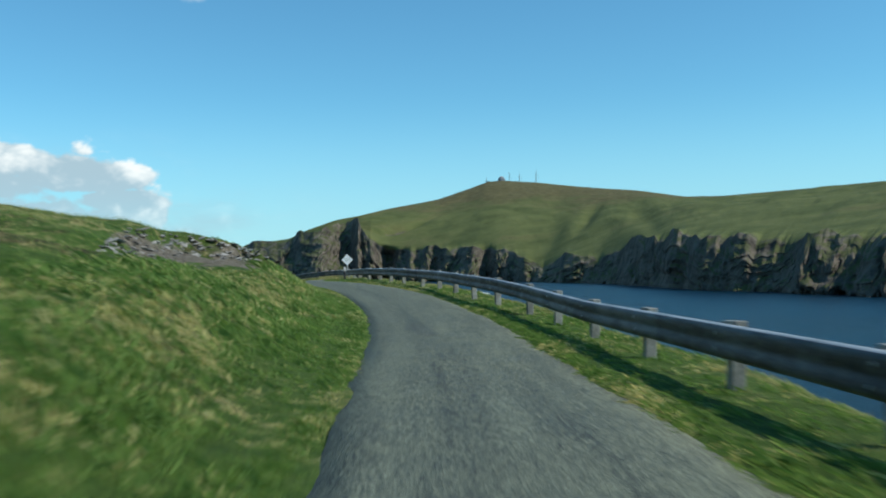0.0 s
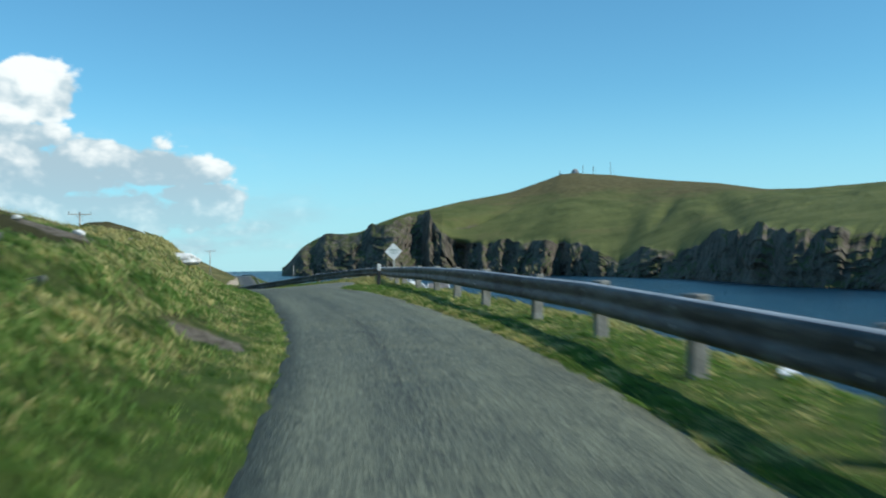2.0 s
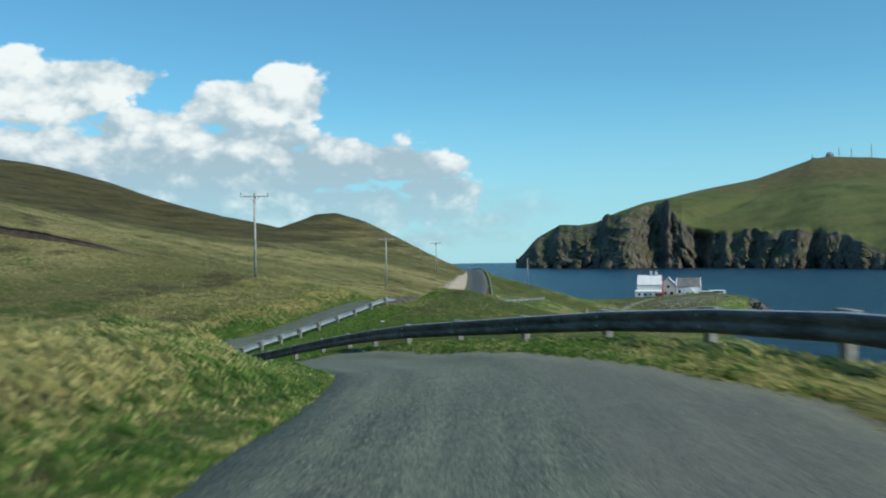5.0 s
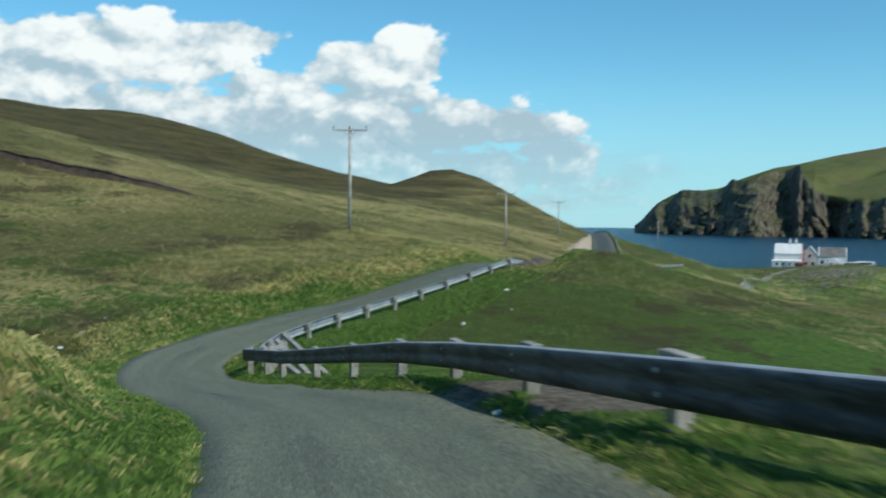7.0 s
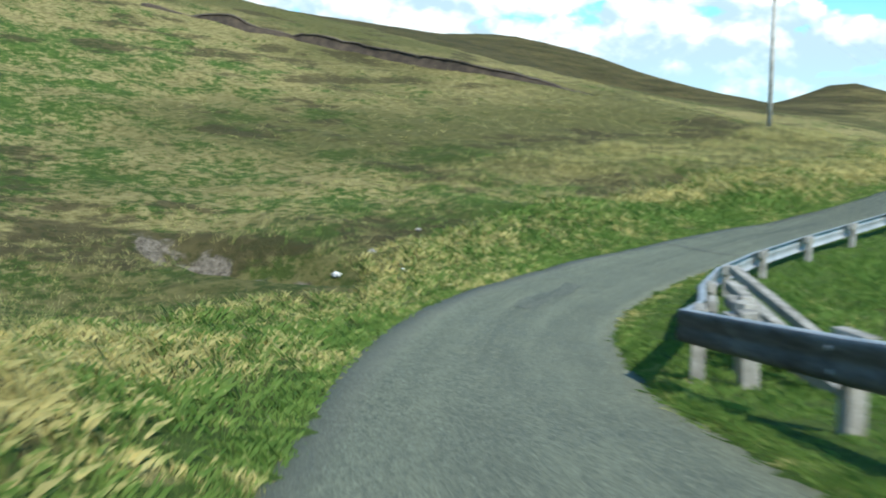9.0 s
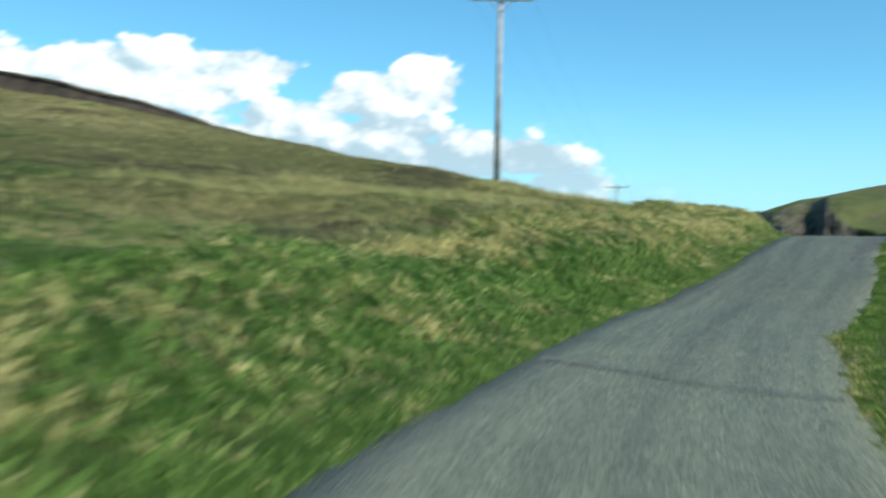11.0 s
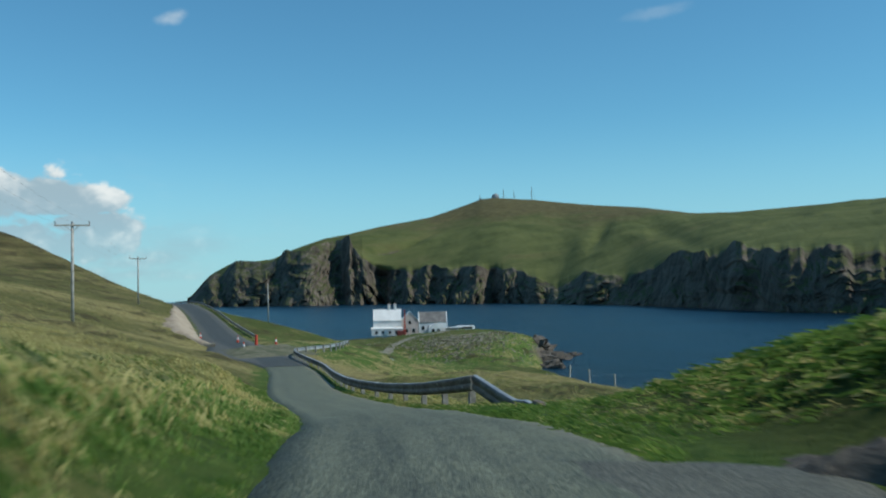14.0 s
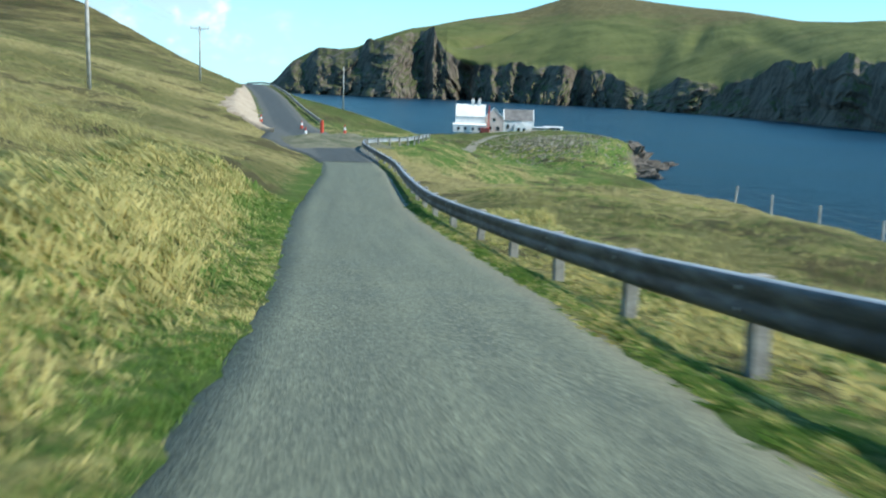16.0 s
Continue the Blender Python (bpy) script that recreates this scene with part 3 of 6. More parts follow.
VALLEY = [(-150, 260, 28), (-240, 300, 43), (-105, 240, 21), (-266, 400, 37), (-225, 335, 32), (-210, 365, 33.5), (-201, 370, 37.2), (-193, 375, 41), (-245, 372, 31), (-338, 407, 64.5), (-341, 446, 56), (-334, 484, 44.5), (-314, 490, 43.5), (-338, 304, 66), (-180, 153, 42), (-300, 490, 43), (-174, 272, 30), (-113, 193, 24.5), (-230, 430, 34), (-200, 230, 37), (-600, 300, 75), (-600, 700, 50), (-300, 700, 20)]
SHORE = [(4.4, 12, 19.2), (9, 14, 12), (16, 15, 0), (3.2, 25, 19.0), (11, 30, 8), (18, 32, -1), (0.5, 38, 19.4), (8, 42, 10), (16, 46, -1), (-3, 52, 19.3), (4, 58, 12), (12, 64, -1),
         (-7, 68, 19.0), (0, 76, 13), (8, 84, -1), (-27, 96, 17), (-20, 112, 14), (-8, 108, 9), (4, 112, -1), (-26.4, 139, 14.5), (-34.5, 143, 16.1), (-40.7, 144, 17.6), (-43, 162, 15.8), (-20, 150, 14.4), (-22, 165, 11.8), (-12, 156, 6), (-4, 162, -1),
         (-54, 190, 14.7), (-51, 192.5, 14.5), (-49, 192.5, 14.3), (-47.2, 186, 14.5), (-56.5, 184, 15.0),
         (-42.5, 175.1, 14.1), (-42.9, 181.3, 14.05), (-43.7, 187, 14.0), (-45.3, 191.1, 14.0), (-46.6, 196.7, 13.95), (-41, 168, 14.6), (-30, 168, 13.7), (-33, 176, 12.0), (-25, 186, -1), (-39, 193, 9), (-40, 202, 7), (-34, 204, -1), (12, -20, 5)]
KNOLL = [(-38.5, 149, 16.9), (-33.5, 154, 14.9), (-29, 154, 14.1), (-24, 153, 13.1), (-35, 161, 14.2), (-47.3, 143.5, 19.35), (-44, 140, 18.6), (-49.6, 147.2, 18.55), (-46, 152, 17.4), (-48.3, 138, 18.9), (-46, 130, 17.9), (-36, 120, 15.9), (-44.5, 112, 16.0), (-49.0, 158, 16.4), (-52, 176, 15.0), (-57, 198, 14.0)]
POINT = [(-61, 215, 12.6), (-52, 225, 6), (-46, 232, -1), (-66, 262, 11), (-62, 285, 6.5), (-68, 312, 5.2), (-50, 305, 3.6), (-46, 322, 3.3), (-66, 360, 4), (-41, 338, 3.1), (-37.5, 348, 2.7), (-53, 352, 3.6), (-49, 372, 5.0), (-41, 384, 5.0), (-57, 415, 7.0), (-61, 388, 5.8), (-64, 370, 3.6), (-42, 405, 6.2), (-36, 398, 5.6), (-70.5, 231, 13.75), (-69.4, 241, 13.4), (-69.7, 256, 13.1), (-30.5, 394, -1.5), (-32, 380, -1.5),
         (-38, 430, 5), (-29, 424, -1.5), (-70, 470, 4.6), (-85, 490, 4.4), (-55, 492, 4.0), (-45, 505, -1), (-85, 515, -1), (-104, 485, -1), (-92, 430, 4.2), (-100, 400, 7), (-108, 440, -1), (-98.5, 336, 14.2),
         (-112, 372, 14), (-128, 405, 12), (-140, 445, -1), (-160, 470, -1)]
SPOTS = np.array(BANK + INLAND + VALLEY + SHORE + KNOLL + POINT + [tuple(p) for p in MID[::40]], float)


def thin_plate(points, stiff=0.6):
    """Weights of a thin plate through the spot heights."""
    c = points[:, :2] / 100.0
    r2 = ((c[:, None] - c[None]) ** 2).sum(-1)
    k = np.where(r2 > 0, 0.5 * r2 * np.log(r2 + 1e-12), 0.0) + stiff * 1e-4 * np.eye(len(c))
    q = np.c_[np.ones(len(c)), c]
    a = np.block([[k, q], [q.T, np.zeros((3, 3))]])
    return c, np.linalg.solve(a, np.r_[points[:, 2], np.zeros(3)])


PLATE_C, PLATE_W = thin_plate(SPOTS)


def plate(x, y):
    out = np.empty(len(x))
    for n in range(0, len(x), 20000):
        q = np.stack([x[n : n + 20000], y[n : n + 20000]], 1) / 100.0
        r2 = ((q[:, None] - PLATE_C[None]) ** 2).sum(-1)
        out[n : n + 20000] = (0.5 * r2 * np.log(r2 + 1e-12)) @ PLATE_W[:-3] + PLATE_W[-3] + q @ PLATE_W[-2:]
    return out




def right_half(run):
    """Metres of tarmac right of the middle line."""
    return np.interp(run, [51, 61, 81, 85, 90, 92.3, 95.6, 97, 98, 103, 107, 112, 116, 120, 129, 133, 137, 141, 149, 157, 165, 169, 174, 180, 186, 193, 199, 202, 206, 212, 224, 252, 260, 268, 276, 284, 293],
                     [1.36, 1.38, 1.36, 1.5, 1.6, 1.66, 2.0, 2.4, 2.8, 3.6, 3.75, 2.7, 1.7, 1.4, 1.42, 1.34, 1.48, 1.48, 1.4, 1.23, 1.12, 1.2, 1.5, 1.52, 1.7, 1.8, 1.66, 1.5, 1.45, 1.65, 1.95, 1.9, 1.8, 2.3, 2.6, 2.6, 2.7])


def left_half(run):
    return np.interp(run, [51, 57, 69, 78, 82, 86, 92, 105, 112, 121, 124, 129, 134, 141, 148, 154, 160, 164, 168, 174, 178, 184, 188, 199, 208, 220, 240, 262, 272, 284, 294, 306],
                     [1.48, 1.43, 1.48, 1.58, 1.6, 1.5, 1.38, 1.5, 1.5, 1.42, 1.32, 1.45, 1.62, 1.68, 1.92, 1.87, 1.84, 1.7, 1.62, 1.66, 1.56, 1.33, 1.3, 1.46, 1.4, 1.36, 1.4, 1.5, 2.3, 4.4, 4.8, 3.1])


BANK_RUN = [run_at(54), run_at(64), run_at(84), run_at(93)]


def tilt(run):
    """How far the seaward verge stands above the tarmac's middle."""
    return np.interp(run, BANK_RUN, [0.0, 0.34, 0.34, 0.0])


def cant(run):
    """How far the outer edge of the bend stands above the tarmac's middle."""
    return np.interp(run, [144, 152, 168, 178], [0.0, 0.22, 0.25, 0.0])


SEAM = np.array([(-8.6, 19.8), (-9.7, 23.5), (-10.3, 27.0), (-10.1, 29.4), (-9.1, 30.5), (-7.8, 31.2)])


def seam_side(x, y):
    """Metres uphill of the band of slabs in the first bank."""
    return np.interp(y, SEAM[:, 1], SEAM[:, 0]) - x


def height(x, y):
    """Ground height, and the road's run, side distance and height, for arrays of places."""
    x, y = np.asarray(x, float).ravel(), np.asarray(y, float).ravel()
    run, d, zr = nearest(x, y)
    z = plate(x, y)
    z = z + 0.36 * octaves(x, y, 9.0, 4, 3) + 0.3 * octaves(x, y, 2.4, 3, 11) * sstep(np.abs(d), 2.0, 6.0)
    z = z + 1.2 * octaves(x, y, 60.0, 3, 29) * sstep(np.abs(d), 25.0, 70.0)
    # sea cliffs: the land drops steeply below a few metres
    z = np.where(z < 6, 6 - (6 - z) * 1.5, z)
    scarp = sstep(run, 168, 176) * (1 - sstep(run, 200, 208))  # a steep roadside bank before the crest
    left = sstep(-d, left_half(run) + 0.1, left_half(run) + 2.6 - 1.25 * scarp)
    right = sstep(d, right_half(run) + 1.5, right_half(run) + 3.6)
    w = np.where(d < 0, left, right)
    edge = np.where(d < 0, left_half(run), right_half(run))
    verge = zr - 0.06 + 0.1 * sstep(np.abs(d), edge - 0.2, edge + 0.14) + 0.05 * octaves(x, y, 1.2, 2, 5) * sstep(np.abs(d), edge + 0.05, edge + 0.5)
    verge = verge + tilt(run) * sstep(d, 0.6, right_half(run) + 0.5)
    verge = verge + cant(run) * sstep(-d, -0.6, 2.4)
    # the meadow rail stands on a shoulder that falls away from the tarmac
    verge = verge - 0.24 * sstep(d, edge + 0.15, edge + 0.85) * sstep(run, 209, 214) * (1 - sstep(run, 264, 274))
    # a worn turf lip beside the road, and the hollow of a peat scar
    z = z + 0.85 * sstep(-d, 2.0, 3.4) * (1 - sstep(-d, 6, 10)) * sstep(run, 120, 128) * (1 - sstep(run, 141, 146))
    z = z - 0.45 * np.exp(-((((x + 39.6) / 3.2) ** 2 + ((y - 98.2) / 3.2) ** 2) ** 2))
    z = z - 0.75 * np.exp(-((((x + 55.2) / 3.3) ** 2 + ((y - 97.9 - 0.25 * (x + 55.2)) / 1.25) ** 2) ** 3))
    # the step above the bared slabs of the first bank
    s = seam_side(x, y)
    z = z + 0.4 * sstep(s, -0.3, 0.3) * (1 - sstep(s, 0.8, 4.5)) * sstep(y, 18.5, 20.5) * (1 - sstep(y, 30.5, 32.5))
    z = verge * (1 - w) + z * w
    return np.maximum(z, -4.0), run, d, zr


def axis_steps(spans):
    out = [spans[0][0]]
    for lo, hi, step in spans:
        n = max(1, round((hi - lo) / step))
        out += list(np.linspace(lo, hi, n + 1)[1:])
    return np.array(out)


def grid_faces(nx, ny):
    i = np.arange(nx * ny).reshape(ny, nx)
    return np.stack([i[:-1, :-1], i[:-1, 1:], i[1:, 1:], i[1:, :-1]], -1).reshape(-1, 4)


# Bare soil: middle, half widths, strength
SCARS = [(-6.65, 33.3, 0.6, 0.6, 0.95), (-10.84, 43.8, 0.35, 0.5, 0.8), (-26.2, 84.2, 1.7, 1.5, 0.95), (-24.8, 83.0, 1.5, 1.2, 0.9), (-34.4, 85.6, 0.5, 0.8, 0.95), (-37.2, 87.7, 0.45, 0.7, 0.8), (-53.6, 98.4, 2.0, 1.1, 0.95), (-56.4, 97.6, 2.2, 0.8, 0.9), (-58.6, 96.8, 1.6, 0.7, 0.8), (-49.2, 136.6, 1.0, 2.4, 0.95), (-10.0, 35.9, 0.9, 1.3, 0.7), (-29.8, 91.2, 2.2, 1.3, 0.75), (-13.5, 62.5, 1.2, 3.0, 0.5), (-31.5, 79.0, 0.8, 1.6, 0.6)]


def straw_law(x, y, d):
    """How much old pale grass stands here, from place and distance to the road."""
    hill = -0.2 * sstep(y, 150, 200) * sstep(-d, 12, 30) + 0.2 * sstep(-d, 7.0, 14.0) * sstep(y, 80, 120) * (1 - sstep(-d, 40, 90)) + 0.38 * sstep(y, 112, 126) * sstep(-d, 1.9, 3.0)
    lip = 0.28 * sstep(-d, 2.2, 3.2) * (1 - sstep(-d, 7, 11)) * sstep(y, 72, 78) * (1 - sstep(y, 88, 94))
    rough = 0.22 * sstep(y, 132, 146) * sstep(-d, 2.6, 3.6) * (1 - sstep(-d, 8, 20)) - 0.1 * sstep(-d, 50, 120)
    verge = -(0.36 - 0.16 * sstep(y, 96, 110)) * (d < 0) * (1 - sstep(-d, 2.2 - 0.5 * sstep(y, 130, 142), 3.6 - 1.3 * sstep(y, 130, 142))) - (0.3 - 0.26 * sstep(y, 146, 154)) * sstep(d, 1.0, 1.6) * (d < 3.0)
    gully = -0.75 * sstep(d, 1.0, 3.0) * sstep(y, 80, 90) * (1 - sstep(y, 126, 136)) * (1 - sstep(d, 30, 50))
    meadow = -0.1 * sstep(d, 2.4, 3.6) * sstep(y, 133, 139) * (1 - sstep(y, 146, 152)) + 0.5 * sstep(d, 1.8, 3.0) * sstep(y, 146, 156) * (1 - sstep(y, 215, 240))
    first = (-0.16 * sstep(-d, 1.6, 2.4) * (1 - sstep(-d, 5.5, 8)) * (1 - sstep(y, 30, 38)) + 0.5 * sstep(-d, 2.3, 3.6) * sstep(y, 34, 42) + 0.12 * sstep(-d, 7, 11) + 0.3 * sstep(d, 3.0, 4.2)) * (1 - sstep(y, 60, 75))
    point = -0.06 * sstep(y, 240, 270)
    clumps = 0.75 * octaves(x, y, 1.7, 3, 43) * sstep(-d, 1.8, 2.8) * sstep(y, 95, 112) * (1 - sstep(y, 190, 215))
    return clumps + point + hill + lip + rough + verge + gully + meadow + first


def soil_law(x, y):
    """How bare the earth is."""
    soil = np.exp(-((((x + 8.7) / 1.9) ** 2) + ((y - 26.5) / 5.0) ** 2)) * 0.8
    for sx, sy, rx, ry, k in SCARS:
        soil = np.maximum(soil, k * np.exp(-(((x - sx) / rx) ** 2 + ((y - sy) / ry) ** 2)))
    return soil


def build_ground():
    xs = axis_steps([(-900, -460, 22), (-460, -180, 7), (-180, -90, 2.2), (-90, -66, 0.9), (-66, 10, 0.42), (10, 40, 1.5)])
    ys = axis_steps([(-200, -60, 14), (-60, -8, 2.0), (-8, 175, 0.45), (175, 270, 1.1), (270, 520, 2.2), (520, 900, 14)])
    gx, gy = np.meshgrid(xs, ys)
    z, run, d, zr = height(gx, gy)
    x, y = gx.ravel(), gy.ravel()
    me = mesh_data("ground", np.stack([x, y, z], 1), grid_faces(len(xs), len(ys)), TURF, True)
    straw = straw_law(x, y, d)
    soil = soil_law(x, y)
    # short-cropped turf between road and rail
    lawn = sstep(d, 0.8, 1.4) * (1 - sstep(d, 3.6, 5.0) * (1 - sstep(y, 128, 134)) - sstep(d, 2.2, 3.0) * sstep(y, 128, 134)) + sstep(-d, 0.8, 1.4) * (1 - sstep(-d, 1.8, 2.6))
    for key, values in (("straw", straw), ("soil", soil), ("lawn", lawn)):
        layer = me.attributes.new(key, "FLOAT", "POINT")
        layer.data.foreach_set("value", values.astype(np.float32))
    tagged(new("ground", me), "rough green and straw coastal grassland on rolling slopes", "ground", kind="structure")


def build_strip(name, lo, hi, mat, label, lift=0.0, left=None, right=None, seed=1, ragged=0.028, thin=False):
    """Tarmac between two runs of the road, with ragged edges and a skirt."""
    keep = (RUN >= lo) & (RUN <= hi)
    run, mid, side = RUN[keep], MID[keep], SIDE[keep]
    l = -left_half(run) if left is None else left(run)
    r = right_half(run) if right is None else right(run)
    l = l + ragged * 2 * octaves(run, run * 0, 2.6, 4, seed, 0.55)
    r = r + ragged * 2 * octaves(run, run * 0, 2.6, 4, seed + 50, 0.55)
    rows = []
    for u in np.linspace(0, 1, 9):
        d = l + (r - l) * u
        crown = (2 * u - 1) if not thin else 2 * (d + left_half(run)) / (left_half(run) + right_half(run)) - 1
        z = mid[:, 2] + lift + 0.035 * (1 - crown ** 2) + 0.02 * octaves(run, d, 1.7, 2, 9)
        z = z + tilt(run) * sstep(d, 0.6, (right_half(run) if thin else r) + 0.5) + cant(run) * sstep(-d, -0.6, 2.4)
        rows.append((d, z))
    rows = [(rows[0][0] - 0.03, rows[0][1] - (0.004 if thin else 0.3))] + rows + [(rows[-1][0] + 0.03, rows[-1][1] - (0.004 if thin else 0.3))]
    verts = np.stack([np.stack([mid[:, 0] + d * side[:, 0], mid[:, 1] + d * side[:, 1], z], 1) for d, z in rows], 1)
    count, cols = len(run), len(rows)
    me = mesh_data(name, verts.reshape(-1, 3), grid_faces(cols, count), mat, True)
    uv = me.uv_layers.new(name="UVMap")
    flat = np.stack([np.stack([d, run], 1) for d, z in rows], 1).reshape(-1, 2)
    index = np.empty(len(me.loops), np.int32)
    me.loops.foreach_get("vertex_index", index)
    uv.data.foreach_set("uv", flat[index].astype(np.float32).ravel())
    return tagged(new(name, me), label, "road", kind="structure")


def build_sea():
    xs = axis_steps([(-4800, -400, 400), (-400, 600, 100), (600, 4800, 400)])
    ys = axis_steps([(-1500, 0, 300), (0, 1000, 100), (1000, 4800, 400)])
    gx, gy = np.meshgrid(xs, ys)
    me = mesh_data("sea", np.stack([gx.ravel(), gy.ravel(), 0 * gx.ravel()], 1), grid_faces(len(xs), len(ys)), SEA, True)
    tagged(new("sea", me), "deep blue rippled sea water filling the inlet", "sea", kind="structure")


# The land across the water, round a point above the road: azimuth in degrees against distances and heights
HUB = (-53.4, 137.5, 19.9)
FAR_AZ = [-17.4, -16.6, -15.5, -13, -11.5, -9.2, -7.9, -6.3, -4.2, -2.3, 0.8, 2.7, 4.1, 4.9, 6.6, 9, 12.3, 15, 17.8, 22.4, 30, 45]
FAR_SHORE = [2150, 2080, 2000, 1900, 1840, 1800, 1780, 1760, 1710, 1650, 1540, 1450, 1395, 1365, 1280, 1140, 965, 840, 750, 670, 560, 470]
FAR_CLIFF = [4, 40, 68, 84, 100, 125, 130, 62, 68, 61, 62, 54, 30, 20, 46, 30, 54, 55, 51, 44, 40, 40]
TOP_AZ = [-17.4, -16.9, -16.1, -14.9, -12.4, -11.3, -9.3, -7.9, -5.9, -2.8, -1.1, 0.3, 1.2, 3.5, 6.1, 10.1, 13, 15.6, 18.6, 22.3, 30, 45]
TOP_EL = [-0.3, 0.4, 1.32, 1.98, 2.2, 2.75, 3.43, 3.67, 4.11, 4.62, 5.15, 5.62, 5.70, 5.52, 5.19, 4.79, 4.32, 4.29, 4.38, 4.58, 5.0, 5.2]
TOP_FAR = [2200, 2180, 2150, 2100, 2000, 1980, 1960, 2000, 2150, 2400, 2550, 2640, 2650, 2620, 2560, 2400, 2250, 2150, 2100, 2000, 1900, 1800]


def even(values, spread, step=0.055):
    """Smooths a profile over that many degrees."""
    k = np.exp(-0.5 * (np.arange(-3 * spread, 3 * spread + step, step) / spread) ** 2)
    n = len(k) // 2
    return np.convolve(np.pad(values, n, "edge"), k / k.sum(), "same")[n : n + len(values)]


def facet(x, seed):
    """Straight-edged random wave, for broken rock faces."""
    i = np.floor(x)
    a, b = lattice(i, i * 0, seed), lattice(i + 1, i * 0, seed)
    return a + (b - a) * (x - i) - 0.5


def build_headland():
    az = np.arange(-17.4, 45.0, 0.055)
    zero = az * 0
    far = np.interp(az, TOP_AZ, TOP_FAR) + np.interp(az, [-17.4, -9, -4], [220, 150, 0])
    top = HUB[2] + far * np.tan(np.radians(np.interp(az, TOP_AZ, TOP_EL)))
    base, cliff = np.interp(az, FAR_AZ, FAR_SHORE), np.interp(az, FAR_AZ, FAR_CLIFF)
    top, far = even(top, 0.18), even(far, 0.6)
    slope_base, slope_cliff = even(base, 1.3), even(cliff, 1.0)
    base = even(base, 0.25)
    tame = np.interp(az, [-17.4, -16, 45], [0.2, 1, 1])
    reach = base / 1500.0
    west = np.interp(az, [-9.0, -6.8], [1, 0])
    bays = (95 * octaves(az, zero, 2.6, 2, 71) + 60 * (1 - 0.85 * west) * octaves(az * reach, zero, 1.0, 2, 72)) * tame * reach
    cliff = np.minimum(np.where(az < -7.7, np.maximum(cliff, 0.93 * top), cliff), top - 2)
    rim = np.minimum(cliff * (1 + 0.22 * octaves(az, zero, 1.3, 4, 77, 0.6)), top - 2)
    rim = even(rim, 0.07)
    deep = np.minimum(np.interp(az, [-17.4, -8.6, -7.0, 45], [185, 165, 66, 60]), 0.5 * (far - base))
    burly = np.clip(0.7 + 1.7 * octaves(az, zero, 1.9, 2, 95), 0.25, 1.6) * np.interp(az, [-9, -6.5], [0.6, 1])
    relief = 50 * reach**0.6
    rows = []
    for u in np.linspace(-0.08, 1, 46):  # cliff: slanting buttresses and gullies that die out at the rim
        k = np.clip(u, 0, 1)
        face = az * reach * 30 - 55 * k * west + 85 * k * octaves(az, zero, 3.0, 2, 87) + (14 + 40 * west) * octaves(az * 0.8, u * 3.2 + zero, 1.0, 3, 85)
        broad = 0.3 * facet(face / 105, 81) + 0.12 * facet(face / 41, 88)
        narrow = (0.7 * facet(face / 52, 89) + 0.11 * facet(face / 17, 82)) * burly
        cut = broad * west + narrow * (1 - west) + 0.9 * west * octaves(face + 45 * k, 1.1 * rim * k, 62, 5, 84, 0.58) + (1 - west) * octaves(face, 0.5 * rim * k, 26, 5, 84, 0.55)
        cut = cut + (0.25 - 0.15 * west) * np.abs(octaves(face, 0.4 * rim * k, 8, 3, 86, 0.6))
        cut = cut + (even(cut, 0.2) - cut) * k**4
        ledge = octaves(az * 14, u * 30 + zero, 7, 4, 83, 0.6)
        rows.append((base + bays + deep * k**1.15 + (relief * cut * (1 - 0.45 * k) + 9 * reach * ledge * (1 - 0.7 * k)) * tame, rim * (k**0.95 if u > 0 else 0) - (8 if u < 0 else 0)))
    crest = even(cut, 0.2)
    for u in np.linspace(0.012, 1, 110) ** 1.2:  # grass slopes up to the skyline
        keep = np.exp(-u * 45)
        start = slope_base + (base + bays + relief * 0.55 * crest * tame - slope_base) * keep
        dist = start + deep + (far - start - deep) * u
        low = slope_cliff + (rim - slope_cliff) * keep
        z = low + (top - low) * (1 - (1 - u) ** 1.3)
        mid = np.sin(np.pi * u)
        glen = np.exp(-(((az - (4.9 + 3.4 * u - 5.0 * u * u)) / (0.5 + 0.7 * u)) ** 2)) * 4 * u * (1 - u) * 2.6 * sstep(0.8 - u, 0, 0.4)
        glen = glen + np.exp(-(((az - (6.6 + 2.4 * u)) / 0.5) ** 2)) * 6 * np.exp(-(((u - 0.33) / 0.16) ** 2))
        side = np.exp(-(((az - (13.5 - 6.5 * u)) / (0.8 + u)) ** 2)) * 4 * np.sin(np.pi * np.clip(u * 1.5, 0, 1))
        scar = np.exp(-(((az - (-5.4 + 9 * (u - 0.3))) / 1.0) ** 2)) * 16 * np.exp(-(((u - 0.33 - 0.03 * (az + 5)) / 0.05) ** 2))
        fold = (6 * octaves(az * 6, u * 70 + zero, 11, 4, 91, 0.45)) * mid
        rows.append((dist, np.minimum(z - 1.6 * glen - 1.9 * side - 1.6 * scar + fold, z + 10)))
    for k, drop in ((60, 5), (260, 60), (600, 260)):
        rows.append((far + k, top - drop))
    a = np.radians(az)
    verts = np.stack([np.stack([HUB[0] + d * np.sin(a), HUB[1] + d * np.cos(a), z], 1) for d, z in rows], 0)
    me = mesh_data("far_headland", verts.reshape(-1, 3), grid_faces(len(az), len(rows)), HEADLAND, False)
    stony = np.concatenate([np.full(len(az), 1.0 - 0.35 * max(0.0, n - 38) / 7) if n < 46 else np.full(len(az), 0.52 - 0.1 * (n - 46)) for n in range(len(rows))])
